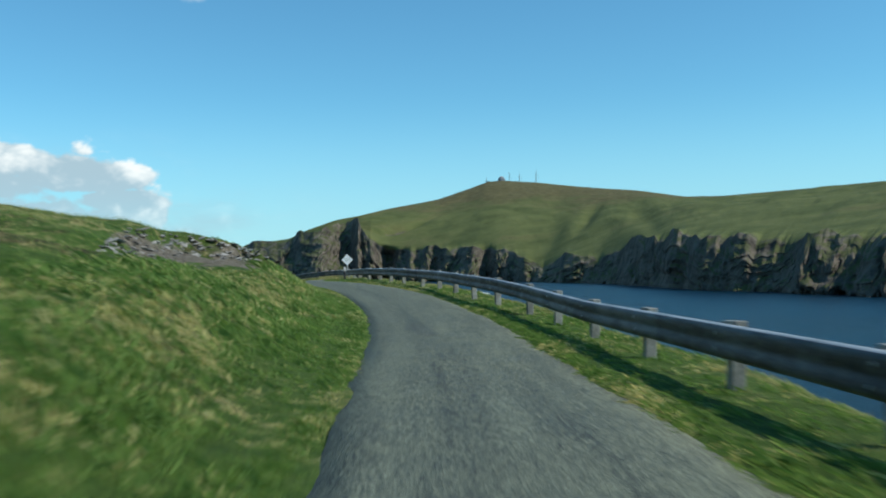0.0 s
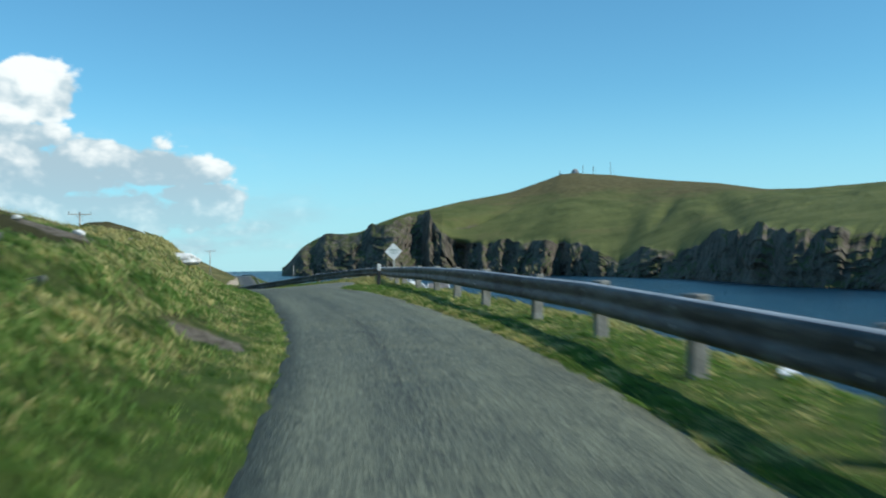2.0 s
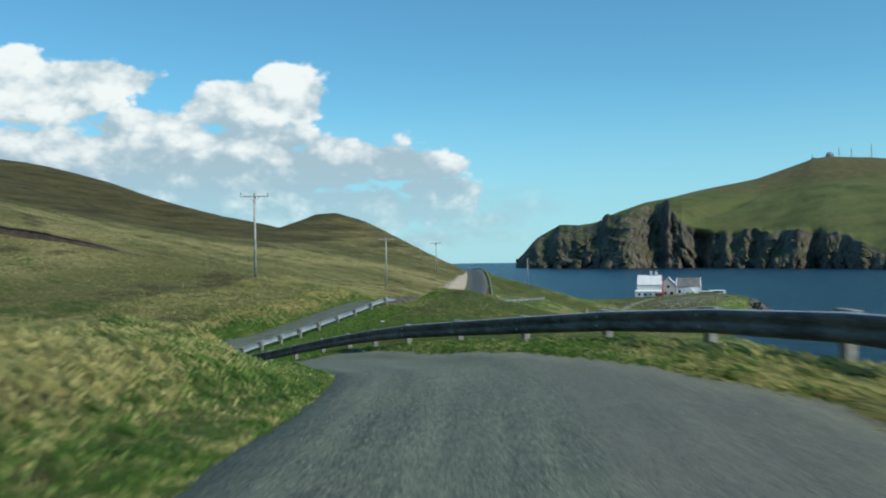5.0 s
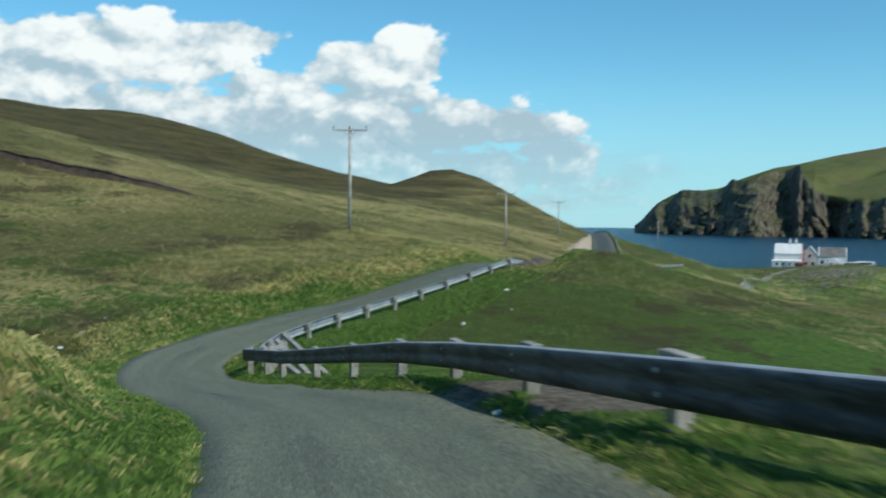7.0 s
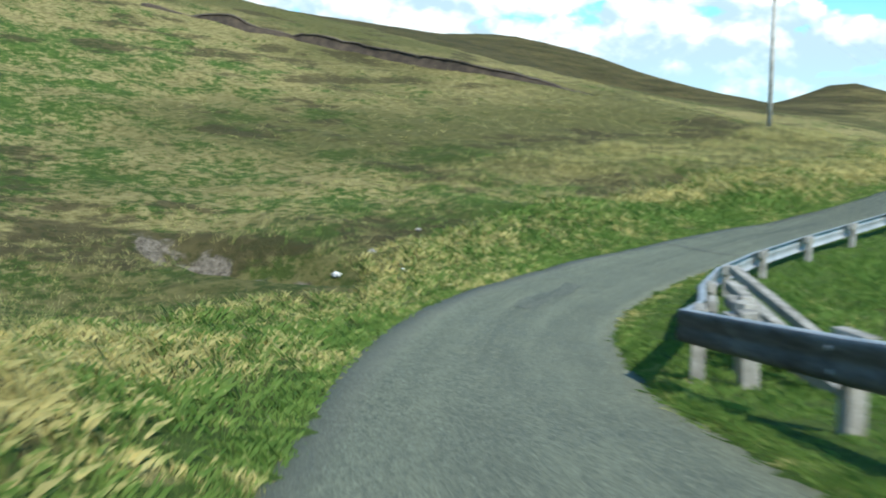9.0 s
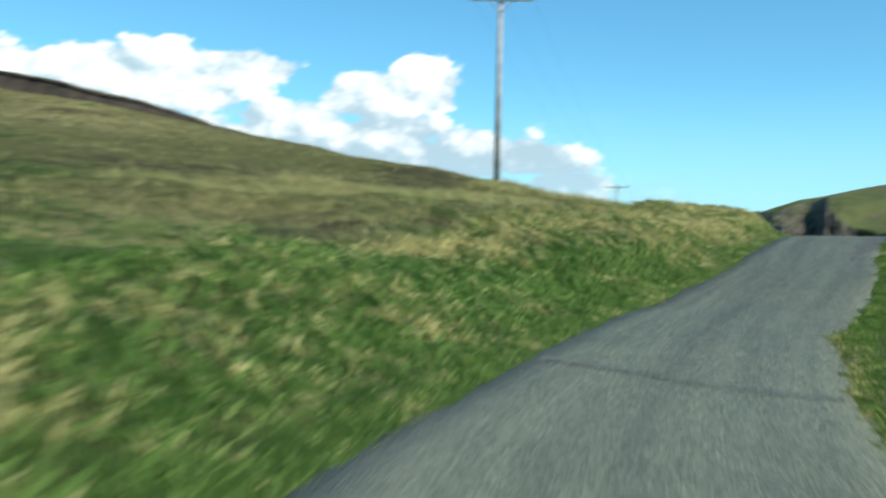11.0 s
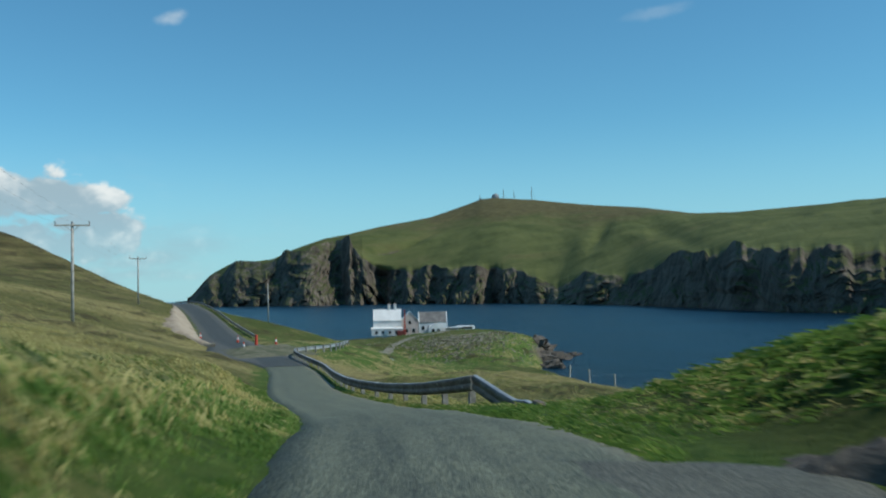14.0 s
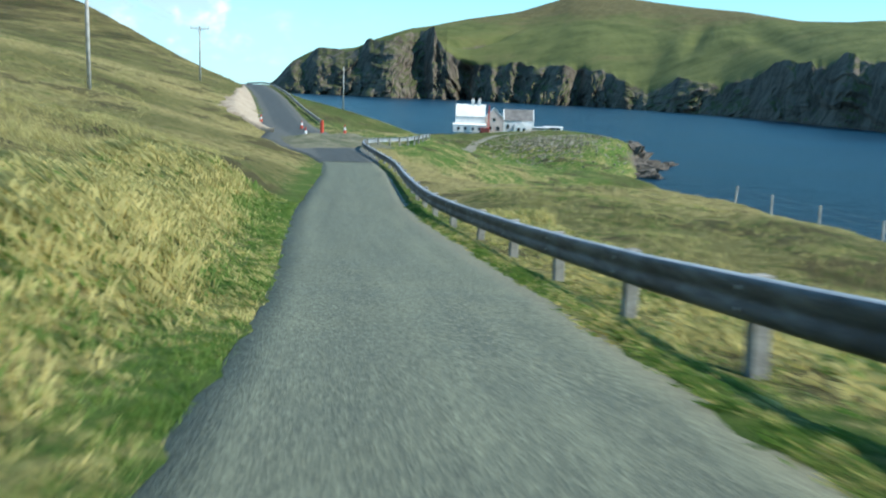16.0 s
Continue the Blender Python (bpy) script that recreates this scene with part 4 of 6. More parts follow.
    crag = np.concatenate([np.zeros(46 * len(az))] + [0.5 * np.exp(-(((az - (-5.4 + 9 * (u - 0.3))) / 1.0) ** 2)) * np.exp(-(((u - 0.33 - 0.03 * (az + 5)) / 0.05) ** 2)) for u in np.linspace(0.012, 1, 110) ** 1.2] + [np.zeros(3 * len(az))])
    layer = me.attributes.new("rock", "FLOAT", "POINT")
    layer.data.foreach_set("value", np.maximum(np.clip(stony, 0, 1), crag).astype(np.float32))
    tagged(new("far_headland", me), "green moorland hill ending in dark sea cliffs", "headland", kind="structure")


def build_sheet(name, y0, y1, lo, hi, mat, label, lift, seed, taper=0):
    """Loose material lying on the ground beside the road, thinning out at a ragged rim."""
    run = np.arange(run_at(y0), run_at(y1), 0.3)
    t = (run - run[0]) / (run[-1] - run[0])
    swell = 1.3 * t**1.1 * (1 - t) ** 0.35 if taper < 0 else np.sin(np.pi * t) ** 0.55 if taper == 0 else (t / 0.12).clip(0, 1) ** 0.6 * (1 - t) ** taper
    rows = []
    for u in np.linspace(0, 1, 11):
        d = lo + (hi - lo) * u * swell * (1 + 0.35 * octaves(run, run * 0, 1.5, 3, seed))
        pts = np.array([beside(r, dd) for r, dd in zip(run, d)])
        z = height(pts[:, 0], pts[:, 1])[0]
        z = np.where(np.abs(d) < HALF + 0.7, np.maximum(z, pts[:, 2] + 0.014), z) + lift * np.sin(np.pi * np.clip(u, 0.0, 1)) ** 0.5 - 0.02 * (u == 1) + 0.02 * octaves(pts[:, 0], pts[:, 1], 0.6, 2, seed)
        rows.append(np.stack([pts[:, 0], pts[:, 1], z], 1))
    verts = np.stack(rows, 1)
    me = mesh_data(name, verts.reshape(-1, 3), grid_faces(11, len(run))[:, ::-1] if hi < lo else grid_faces(11, len(run)), mat, True)
    tagged(new(name, me), label, "ground", kind="structure")


build_ground()
PATCH = run_at(207.0)
build_strip("road", 0, PATCH, ROAD, "worn grey single-track tarmac road with ragged edges")
build_strip("new_road", PATCH - 0.3, RUN[-1], NEWROAD, "fresh dark tarmac road climbing over a rise", lift=0.02, seed=5, ragged=0.02)
for r0, r1, d0, d1 in ((run_at(50.1), run_at(50.75), -1.35, 1.5), (153.6, 157.4, -0.75, -0.35), (164.3, 164.75, -1.5, 1.0), (57.5, 60.4, -0.55, -0.15), (136.0, 139.0, -0.5, -0.2)):
    build_strip("tar_patch", r0, r1, TARRED, "dark tar patch mended into the old road", lift=0.007, seed=int(r0), ragged=0.15,
                left=lambda r: np.full(len(r), d0), right=lambda r: np.full(len(r), d1), thin=True)
build_sea()
build_headland()
build_sheet("pull_in", 124.0, 141.0, HALF - 0.6, HALF + 2.6, GRAVEL, "trodden gravel pull-in at the roadside", 0.015, 3, -1)
build_sheet("cut_bank", 243.0, 352.0, -2.75, -8.0, SAND, "raw sandy earth bank cut beside the new road", 0.5, 8, 0.9)




def build_bund():
    """A low heap of gravel and turf that closes the old line of the road."""
    runs, offs = np.linspace(281, 300, 40), np.linspace(-3.4, 5.6, 24)
    g, o = np.meshgrid(runs, offs)
    g = (g + 0.55 * (o - 1)).ravel()  # it lies slantwise
    o = o.ravel()
    pts = np.array([beside(r, d) for r, d in zip(g, o)])
    u, v = (np.meshgrid(np.linspace(-1, 1, 40), np.linspace(-1, 1, 24))[k].ravel() for k in range(2))
    swell = np.clip(1 - u**2, 0, 1) ** 0.8 * np.clip(1 - v**4, 0, 1)
    ground = np.maximum(height(pts[:, 0], pts[:, 1])[0], pts[:, 2] + 0.02)
    z = ground - 0.06 + swell * (0.42 + 0.5 * octaves(pts[:, 0], pts[:, 1], 1.6, 4, 77))
    me = mesh_data("gravel_bund", np.stack([pts[:, 0], pts[:, 1], z], 1), grid_faces(40, 24), BUND, True)
    tagged(new("gravel_bund", me), "low bund of gravel and turf across the old road", "ground", kind="structure")


build_bund()


def build_hag():
    """The torn edge of the peat up on the hillside: a dark face under a lip of pale turf."""
    pts, run = spline(np.array([(-110, 117), (-105, 122), (-101, 126.5), (-94.6, 130), (-90, 131.3), (-86, 132.8), (-82.5, 135.5), (-79, 136.4)], float), 0.5)
    t = np.gradient(pts, axis=0)
    t /= np.linalg.norm(t, axis=1, keepdims=True)
    wob = 0.9 * octaves(run, run * 0, 3.5, 4, 21)
    tall = np.clip(0.4 + 1.3 * octaves(run, run * 0, 6.0, 4, 22), 0.0, 0.8) * np.sin(np.pi * np.clip(run / run[-1], 0, 1)) ** 0.4
    low = np.stack([t[:, 1], -t[:, 0]], 1)  # downhill
    base = height(pts[:, 0], pts[:, 1])[0]

    def strip(name, rows, mat):
        verts = np.stack([np.stack([pts[:, 0] + (o + wob) * low[:, 0], pts[:, 1] + (o + wob) * low[:, 1], base + z], 1) for o, z in rows], 1)
        return mesh_data(name, verts.reshape(-1, 3), grid_faces(len(rows), len(pts)), mat, True)

    hag = tagged(new("peat_hag"), "torn dark peat edge under pale turf on the hillside", "peat bank", kind="structure")
    rough = 0.2 * octaves(run, run * 0, 1.2, 3, 23)
    part("face", strip("face", [(0.9, -0.5 + 0 * run), (0.35 + rough, 0.25 * tall), (0.1 + rough, 0.75 * tall), (0.12, tall)], PEAT), None, hag)
    part("turf_lip", strip("turf_lip", [(0.2, tall - 0.1), (0.24 + rough, tall + 0.02), (-0.3, tall + 0.1), (-1.6, 0.7 * tall), (-4.0, 0 * run - 0.3)], TURF), None, hag).data.attributes.new("straw", "FLOAT", "POINT").data.foreach_set("value", np.full(5 * len(pts), 0.45, np.float32))


build_hag()


# Guard rails: x, y, height of the beam's top
RAIL_CLIFF = [(3.4, -22, 21.0), (3.25, 0, 21.02), (2.75, 6, 21.04), (1.95, 12.85, 21.06), (1.5, 16.1, 21.08), (0.58, 22.5, 21.26), (-0.1, 25.2, 21.39),
              (-2.42, 35, 21.63), (-3.4, 38.3, 21.68), (-4.45, 41.2, 21.76), (-6.73, 48.8, 21.82), (-7.85, 52, 21.82), (-9.6, 58.5, 21.79), (-11.5, 66.2, 21.8)]
RAIL_BEND = [(-11.5, 66.2, 21.8), (-13.2, 69.6, 21.73), (-16.0, 73.3, 21.52), (-19.6, 77.0, 21.11), (-23.95, 81.0, 20.6), (-28.2, 85.6, 19.91), (-31.1, 88.4, 19.39),
             (-36.9, 93.2, 18.27), (-38.9, 94.4, 18.0), (-40.1, 95.15, 17.84), (-40.85, 96.1, 17.7), (-41.7, 97.5, 17.48), (-43.1, 99.5, 17.26),
             (-45.2, 102.6, 17.1), (-46.9, 107.0, 17.12), (-48.0, 112.9, 17.38), (-48.6, 118.5, 17.75), (-48.85, 124.0, 18.25), (-49.0, 128.0, 18.68), (-49.15, 130.5, 18.98), (-49.25, 132.7, 19.2)]
RAIL_MEADOW = [(-51.3, 145.6, 18.2), (-52.2, 149.6, 18.15), (-52.95, 154.0, 17.98), (-54.5, 160.6, 17.2), (-56.6, 168.8, 16.45), (-58.9, 176.8, 15.95), (-61.4, 188.0, 15.4),
               (-64.2, 200.8, 14.95), (-67.4, 212.0, 14.7), (-70.1, 221.0, 14.65), (-71.0, 226.5, 14.62), (-70.4, 231.5, 14.5), (-69.6, 241.0, 14.2), (-69.9, 256.0, 13.9)]
RAIL_NEW = [(-82.0, 255.0, 14.8), (-93.0, 285.5, 15.8), (-107.2, 324.0, 17.65), (-124.0, 366.0, 19.0), (-136.0, 388.0, 18.8)]
WAVE = [(0.0, 0.0), (0.03, 0.006), (0.07, 0.03), (0.083, 0.058), (0.083, 0.085), (0.076, 0.115), (0.064, 0.138), (0.06, 0.156), (0.064, 0.174), (0.074, 0.197), (0.083, 0.227), (0.083, 0.262), (0.076, 0.284), (0.058, 0.3), (0.03, 0.309), (-0.005, 0.312), (-0.03, 0.306)]
TALL = 0.36  # height of a beam
WAVE = [(out, up * TALL / 0.312) for out, up in WAVE]


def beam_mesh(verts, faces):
    """A rolled beam: painted shade and road grime on its face, brighter zinc on the lip and back."""
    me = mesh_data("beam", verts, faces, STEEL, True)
    me.materials.append(SHADEGRIME)
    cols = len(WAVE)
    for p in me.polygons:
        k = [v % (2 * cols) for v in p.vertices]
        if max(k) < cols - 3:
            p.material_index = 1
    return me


def post_mesh(height, width=0.16, depth=0.15, top=True):
    bm = bmesh.new()
    box(bm, (width, depth, height), (0, 0, height / 2 - 0.25), bevel=0.012)
    return from_bm("post", bm, CONCRETE)


def block_mesh():
    bm = bmesh.new()
    box(bm, (0.42, 0.12, 0.16), (0, 0, 0), bevel=0.008)
    return from_bm("block", bm, CONCRETE)


def bolt_mesh():
    bm = bmesh.new()
    tube(bm, (0, -0.01, 0), (0, 0.012, 0), 0.022, 0.016, 6)
    return from_bm("bolt", bm, STEEL)


def guard_rail(points, label, step=3.2, first=1.0, post_h=1.0, blocks=True, group="guard rails", ramp=False):
    run_pts, run = spline(np.array(points, float), 0.2)
    tan = np.gradient(run_pts, axis=0)
    tan /= np.linalg.norm(tan[:, :2], axis=1, keepdims=True)
    origin = run_pts[0]
    rail = thing("guard_rail", Matrix.Translation(origin), label, "guard rail", group)
    total = run[-1]
    cuts = list(np.arange(0, total, step)) + [total]
    if cuts[-1] - cuts[-2] < 0.8:
        cuts.pop(-2)
    for a, b in zip(cuts[:-1], cuts[1:]):
        # each beam is 6 cm longer than its bay and laps over the next
        s = np.array([a, (a + b) / 2, min(b + 0.06, total)])
        verts, cols = [], len(WAVE)
        for t in s:
            # a straight beam from joint to joint
            ends = [[np.interp(v, run, run_pts[:, k]) for k in range(3)] for v in (a, b)]
            c = [ends[0][k] + (ends[1][k] - ends[0][k]) * (t - a) / (b - a) for k in range(3)]
            tx, ty = (np.interp(min(t, b), run, tan[:, k]) for k in range(2))
            n = math.hypot(tx, ty)
            left = (-ty / n, tx / n)
            lap = 0.005 if t > b else 0.0
            for thick in (0.0, -0.005):
                for out, up in WAVE:
                    o = out + thick + 0.05 + lap
                    verts.append((c[0] + left[0] * o - origin[0], c[1] + left[1] * o - origin[1], c[2] - TALL + up - origin[2]))
        faces, w = [], 2 * cols
        for i in range(len(s) - 1):
            for j in range(cols - 1):
                p, q = i * w + j, (i + 1) * w + j
                faces.append((p, q, q + 1, p + 1))
                p, q = p + cols, q + cols
                faces.append((p + 1, q + 1, q, p))
            for j in (0, cols - 1):
                p, q = i * w + j, (i + 1) * w + j
                faces.append((p, p + cols, q + cols, q))
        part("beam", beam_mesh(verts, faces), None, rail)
    pm, bl, bolt = post_mesh(post_h), block_mesh(), bolt_mesh()
    spots = np.arange(first, total - 0.1, step)
    for n, t in enumerate(spots):
        c = [np.interp(t, run, run_pts[:, k]) for k in range(3)]
        ang = math.atan2(np.interp(t, run, tan[:, 1]), np.interp(t, run, tan[:, 0]))
        ground = float(height([c[0]], [c[1]])[0][0])
        foot = max(min(ground, c[2] - 0.5), c[2] - 1.1)
        lean = random.uniform(-2.5, 2.5)
        m = Matrix.Translation((c[0] - origin[0], c[1] - origin[1], foot - origin[2])) @ pose(0, 0, 0, lean, random.uniform(-2, 2), math.degrees(ang))
        scale = (c[2] + 0.0 - foot + 0.25) / post_h
        if ramp and c[2] - ground < 0.45:
            continue
        part("post", pm, None, rail, at=m @ Matrix.Translation((0, -0.075, 0.25 * (scale - 1))) @ Matrix.Diagonal((1, 1, scale, 1)))
        for up in (0.1, 0.27):
            part("bolt", bolt, None, rail, at=Matrix.Translation((c[0] - origin[0], c[1] - origin[1], c[2] - TALL + up - origin[2])) @ pose(0, 0, 0, 0, 0, math.degrees(ang)) @ Matrix.Translation((random.uniform(-0.05, 0.05), 0.135, 0)))
        if blocks:
            part("block", bl, None, rail, at=Matrix.Translation((c[0] - origin[0], c[1] - origin[1], c[2] - 0.055 - origin[2])) @ pose(0, 0, 0, 0, random.uniform(-2, 2), math.degrees(ang)) @ Matrix.Translation((0, -0.075, 0)))
    return rail, origin


guard_rail(RAIL_CLIFF, "dull galvanised steel guard rail on concrete posts above the cliff", first=3.15)
bend_rail, bend_at = guard_rail(RAIL_BEND, "bent galvanised guard rail on braced concrete posts round the bend", first=0.2)
guard_rail(RAIL_MEADOW[2:], "long galvanised guard rail on concrete posts beside the meadow", first=0.8, blocks=False)
guard_rail(RAIL_NEW, "thin new steel guard rail along the fresh tarmac", step=4.0, post_h=0.9, blocks=False)


def ramp_end():
    """The twisted end piece that dives from the rail's corner to the turf."""
    a, b, c = Vector((-52.97, 154.0, 17.98)), Vector((-52.5, 151.9, 17.9)), Vector((-51.95, 149.7, 17.62))
    ob = thing("guard_rail_ramp", Matrix.Translation(c), "sloping steel end piece of a guard rail sunk into turf", "guard rail", "guard rails")
    verts, faces, cols = [], [], len(WAVE)
    for t in np.linspace(0, 1, 14):
        p = a.lerp(b, t * 2) if t < 0.5 else b.lerp(c, t * 2 - 1)
        z = 17.98 - 0.26 * t**1.2
        ground = float(height([p.x], [p.y])[0][0])
        z = max(z, ground + 0.1) if t < 0.95 else ground + 0.06
        n = Vector((-(c - a).y, (c - a).x, 0)).normalized() * -1
        for thick in (0.0, -0.005):
            for out, up in WAVE:
                q = Vector((p.x, p.y, z)) + n * (out + thick) + Vector((0, 0, up - TALL))
                verts.append(q - c)
    w = 2 * cols
    for i in range(13):
        for j in range(cols - 1):
            p, q = i * w + j, (i + 1) * w + j
            faces += [(p, q, q + 1, p + 1), (p + cols + 1, q + cols + 1, q + cols, p + cols)]
        for j in (0, cols - 1):
            p, q = i * w + j, (i + 1) * w + j
            faces.append((p, p + cols, q + cols, q))
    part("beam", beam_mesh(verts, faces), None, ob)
    bm = bmesh.new()
    box(bm, (0.2, 0.26, 0.13), (0.1, -0.25, float(height([-51.85], [149.35])[0][0]) - c.z + 0.03), pose(0, 0, 0, 6, 8, 30), bevel=0.05, segments=2)
    part("anchor", bm, DULLSTONE, ob, "weathered brown stone anchor block")


ramp_end()


def dive_end():
    """The last beam of the bend's rail, sloping down into a heap of bared earth."""
    a, c = Vector((-49.25, 132.65, 19.2)), Vector((-48.85, 136.5, 18.75))
    ob = thing("guard_rail_ramp", Matrix.Translation(c), "sloping dark-faced steel rail end dug into an earth heap", "guard rail", "guard rails")
    n = Vector((-(c - a).y, (c - a).x, 0)).normalized()
    verts, faces, cols, steps = [], [], len(WAVE), 5
    for t in np.linspace(0, 1, steps):
        p = a.lerp(c, t)
        for thick in (0.0, -0.005):
            for out, up in WAVE:
                verts.append(p + n * (out + thick + 0.05) + Vector((0, 0, up - TALL)) - c)
    w = 2 * cols
    for i in range(steps - 1):
        for j in range(cols - 1):
            p, q = i * w + j, (i + 1) * w + j
            faces += [(p, q, q + 1, p + 1), (p + cols + 1, q + cols + 1, q + cols, p + cols)]
        for j in (0, cols - 1):
            p, q = i * w + j, (i + 1) * w + j
            faces.append((p, p + cols, q + cols, q))
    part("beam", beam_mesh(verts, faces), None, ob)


dive_end()


def earth_heap():
    """Turned-over soil round the foot of the rail's end."""
    pts, run = spline(np.array([(-50.6, 140.4), (-49.9, 139.2), (-49.2, 137.6), (-48.95, 135.8), (-49.1, 134.0), (-49.5, 132.6)], float), 0.12)
    t = np.gradient(pts, axis=0)
    t /= np.linalg.norm(t, axis=1, keepdims=True)
    side = np.stack([t[:, 1], -t[:, 0]], 1)
    rise = np.sin(np.pi * np.clip(run / run[-1], 0, 1)) ** 0.5
    rows = []
    for o in np.linspace(-1, 1, 15):
        d = o * (0.75 + 0.5 * octaves(run, run * 0, 1.3, 3, 5)) * (0.3 + 0.7 * rise)
        x, y = pts[:, 0] + d * side[:, 0], pts[:, 1] + d * side[:, 1]
        z = height(x, y)[0] - 0.05 + 0.42 * rise * (1 - o * o) + 0.22 * (1 - abs(o)) * octaves(x, y, 0.5, 4, 8, 0.6)
        rows.append(np.stack([x, y, z], 1))
    me = mesh_data("earth_bank", np.stack(rows, 1).reshape(-1, 3), grid_faces(15, len(pts)), EARTH, False)
    tagged(new("earth_bank", me), "heap of dark bared earth at the rail's end", "earth bank")


earth_heap()


def braces():
    """Raking concrete struts behind the posts of the bend."""
    for x0, y0, x1, y1 in ((-44.4, 101.9, -38.9, 98.6), (-43.3, 100.2, -39.2, 97.5), (-42.4, 98.9, -39.6, 96.9), (-41.6, 97.7, -38.3, 95.6)):
        g = float(height([x1], [y1])[0][0])
        bm = bmesh.new()
        a, b = Vector((x0 + 0.12, y0, 17.32 - bend_at[2])), Vector((x1, y1, g - 0.15 - bend_at[2]))
        a, b = a - Vector((bend_at[0], bend_at[1], 0)), b - Vector((bend_at[0], bend_at[1], 0))
        m = Matrix.Translation((a + b) / 2) @ (b - a).to_track_quat("Z", "Y").to_matrix().to_4x4()
        box(bm, (0.18, 0.15, (b - a).length), (0, 0, 0), bevel=0.01)
        bmesh.ops.transform(bm, matrix=m, verts=bm.verts)
        part("brace", bm, CONCRETE, bend_rail)


braces()


def apex_posts():
    """The crowd of posts that stiffens the rail where it turns."""
    pm = post_mesh(1.0, 0.19, 0.16)
    for x, y, top, side in ((-40.0, 95.9, 17.8, 4), (-40.65, 96.8, 17.68, -5), (-41.3, 97.75, 17.55, 3), (-41.95, 98.75, 17.42, -3), (-43.1, 100.4, 17.3, 5)):
        g = float(height([x], [y])[0][0])
        scale = top - g + 0.25
        part("post", pm, None, bend_rail, at=Matrix.Translation((x - bend_at[0], y - bend_at[1], g - bend_at[2] + 0.25 * (scale - 1))) @ pose(0, 0, 0, side, -side, 55) @ Matrix.Diagonal((1, 1, scale, 1)))


apex_posts()


# Marker post and sign of the passing place
def marker_post():
    g = float(height([-9.35], [54.6])[0][0]) - 0.1
    ob = thing("marker_post", Matrix.Translation((-9.27, 54.6, g)) @ pose(0, 0, 0, 0, 2, 15), "black roadside marker post with a white top", "marker post")
    bm = bmesh.new()
    box(bm, (0.118, 0.108, 0.9), (0, 0, 0.25), bevel=0.012)
    part("shaft", bm, BLACK, ob)
    bm = bmesh.new()
    box(bm, (0.128, 0.118, 0.24), (0, 0, 0.76), bevel=0.015)
    part("band", bm, WHITESTONE, ob, "chipped white painted top")


def place_sign():
    x, y = -11.15, 67.3
    g = float(height([x], [y])[0][0])
    ob = thing("passing_place_sign", Matrix.Translation((x, y, g)) @ pose(0, 0, 0, 0, -2, 20), "white diamond passing place sign on a grey post", "road sign")
    top = 22.93 - g
    bm = bmesh.new()
    box(bm, (0.09, 0.09, top + 0.2), (0, 0.03, (top - 0.2) / 2 - 0.02), bevel=0.01)
    part("post", bm, TIMBER, ob)
    bm = bmesh.new()
    r = 0.415
    prism(bm, [(0, -r), (r, 0), (0, r), (-r, 0)], 0.012, Matrix.Translation((0, -0.035, top - 0.4)))
    plate_ob = part("plate", bm, WHITE, ob)
    for n, (word, z) in enumerate((("PASSING", 0.045), ("PLACE", -0.085))):
        cu = bpy.data.curves.new("lettering", "FONT")
        cu.body, cu.size, cu.align_x, cu.extrude = word, 0.118, "CENTER", 0.002
        cu.space_character = 1.05
        cu.materials.append(GREENPAINT)
        t = new("lettering", cu)
        t.parent = plate_ob
        t.matrix_basis = Matrix.Translation((0, -0.045, top - 0.4 + z)) @ pose(0, 0, 0, 90, 0, 0)


marker_post()
place_sign()


# Power line
def power_pole(x, y, base, turn, top=8.5, arm=2.9):
    ob = thing("power_pole", Matrix.Translation((x, y, base)) @ pose(0, 0, 0, 0, 0, turn), "pale weathered wooden power pole with a crossarm", "power pole", "power poles")
    bm = bmesh.new()
    tube(bm, (0, 0, -0.5), (0, 0, top), 0.15, 0.11, 12)
    part("pole", bm, TIMBER, ob, smooth_faces=True)
    bm = bmesh.new()
    box(bm, (arm, 0.11, 0.13), (0, -0.14, top - 0.28), bevel=0.012)
    cross = part("crossarm", bm, TIMBER, ob)
    for s in (-1, 1):
        bm = bmesh.new()
        tube(bm, (s * 0.55, -0.14, top - 0.33), (0, -0.12, top - 0.85), 0.025, sides=6)
        part("stay", bm, STEEL, ob)
    for px in (-arm / 2 + 0.08, 0.0, arm / 2 - 0.08):
        bm = bmesh.new()
        tube(bm, (px, -0.14, top - 0.22), (px, -0.14, top - 0.1), 0.02, sides=6)
        tube(bm, (px, -0.14, top - 0.1), (px, -0.14, top + 0.06), 0.075, 0.05, 8)
        part("insulator", bm, MASTGREY, cross, "grey porcelain insulator")
    return ob


POLES = [(-67.05, 138.8, 20.9, 28), (-87.5, 212.2, 18.0, 17), (-112.7, 296.5, 18.7, 17)]
for px, py, pz, turn in POLES:
    power_pole(px, py, float(height([px], [py])[0][0]), turn, 8.5 + pz - float(height([px], [py])[0][0]))
g4 = float(height([-98.5], [335.7])[0][0])
lone = thing("telegraph_pole", Matrix.Translation((-98.5, 335.7, g4)), "bare wooden pole standing on the grassy slope", "pole")
bm = bmesh.new()
tube(bm, (0, 0, -0.4), (0, 0, 22.5 - g4), 0.15, 0.1, 10)
part("shaft", bm, TIMBER, lone, smooth_faces=True)


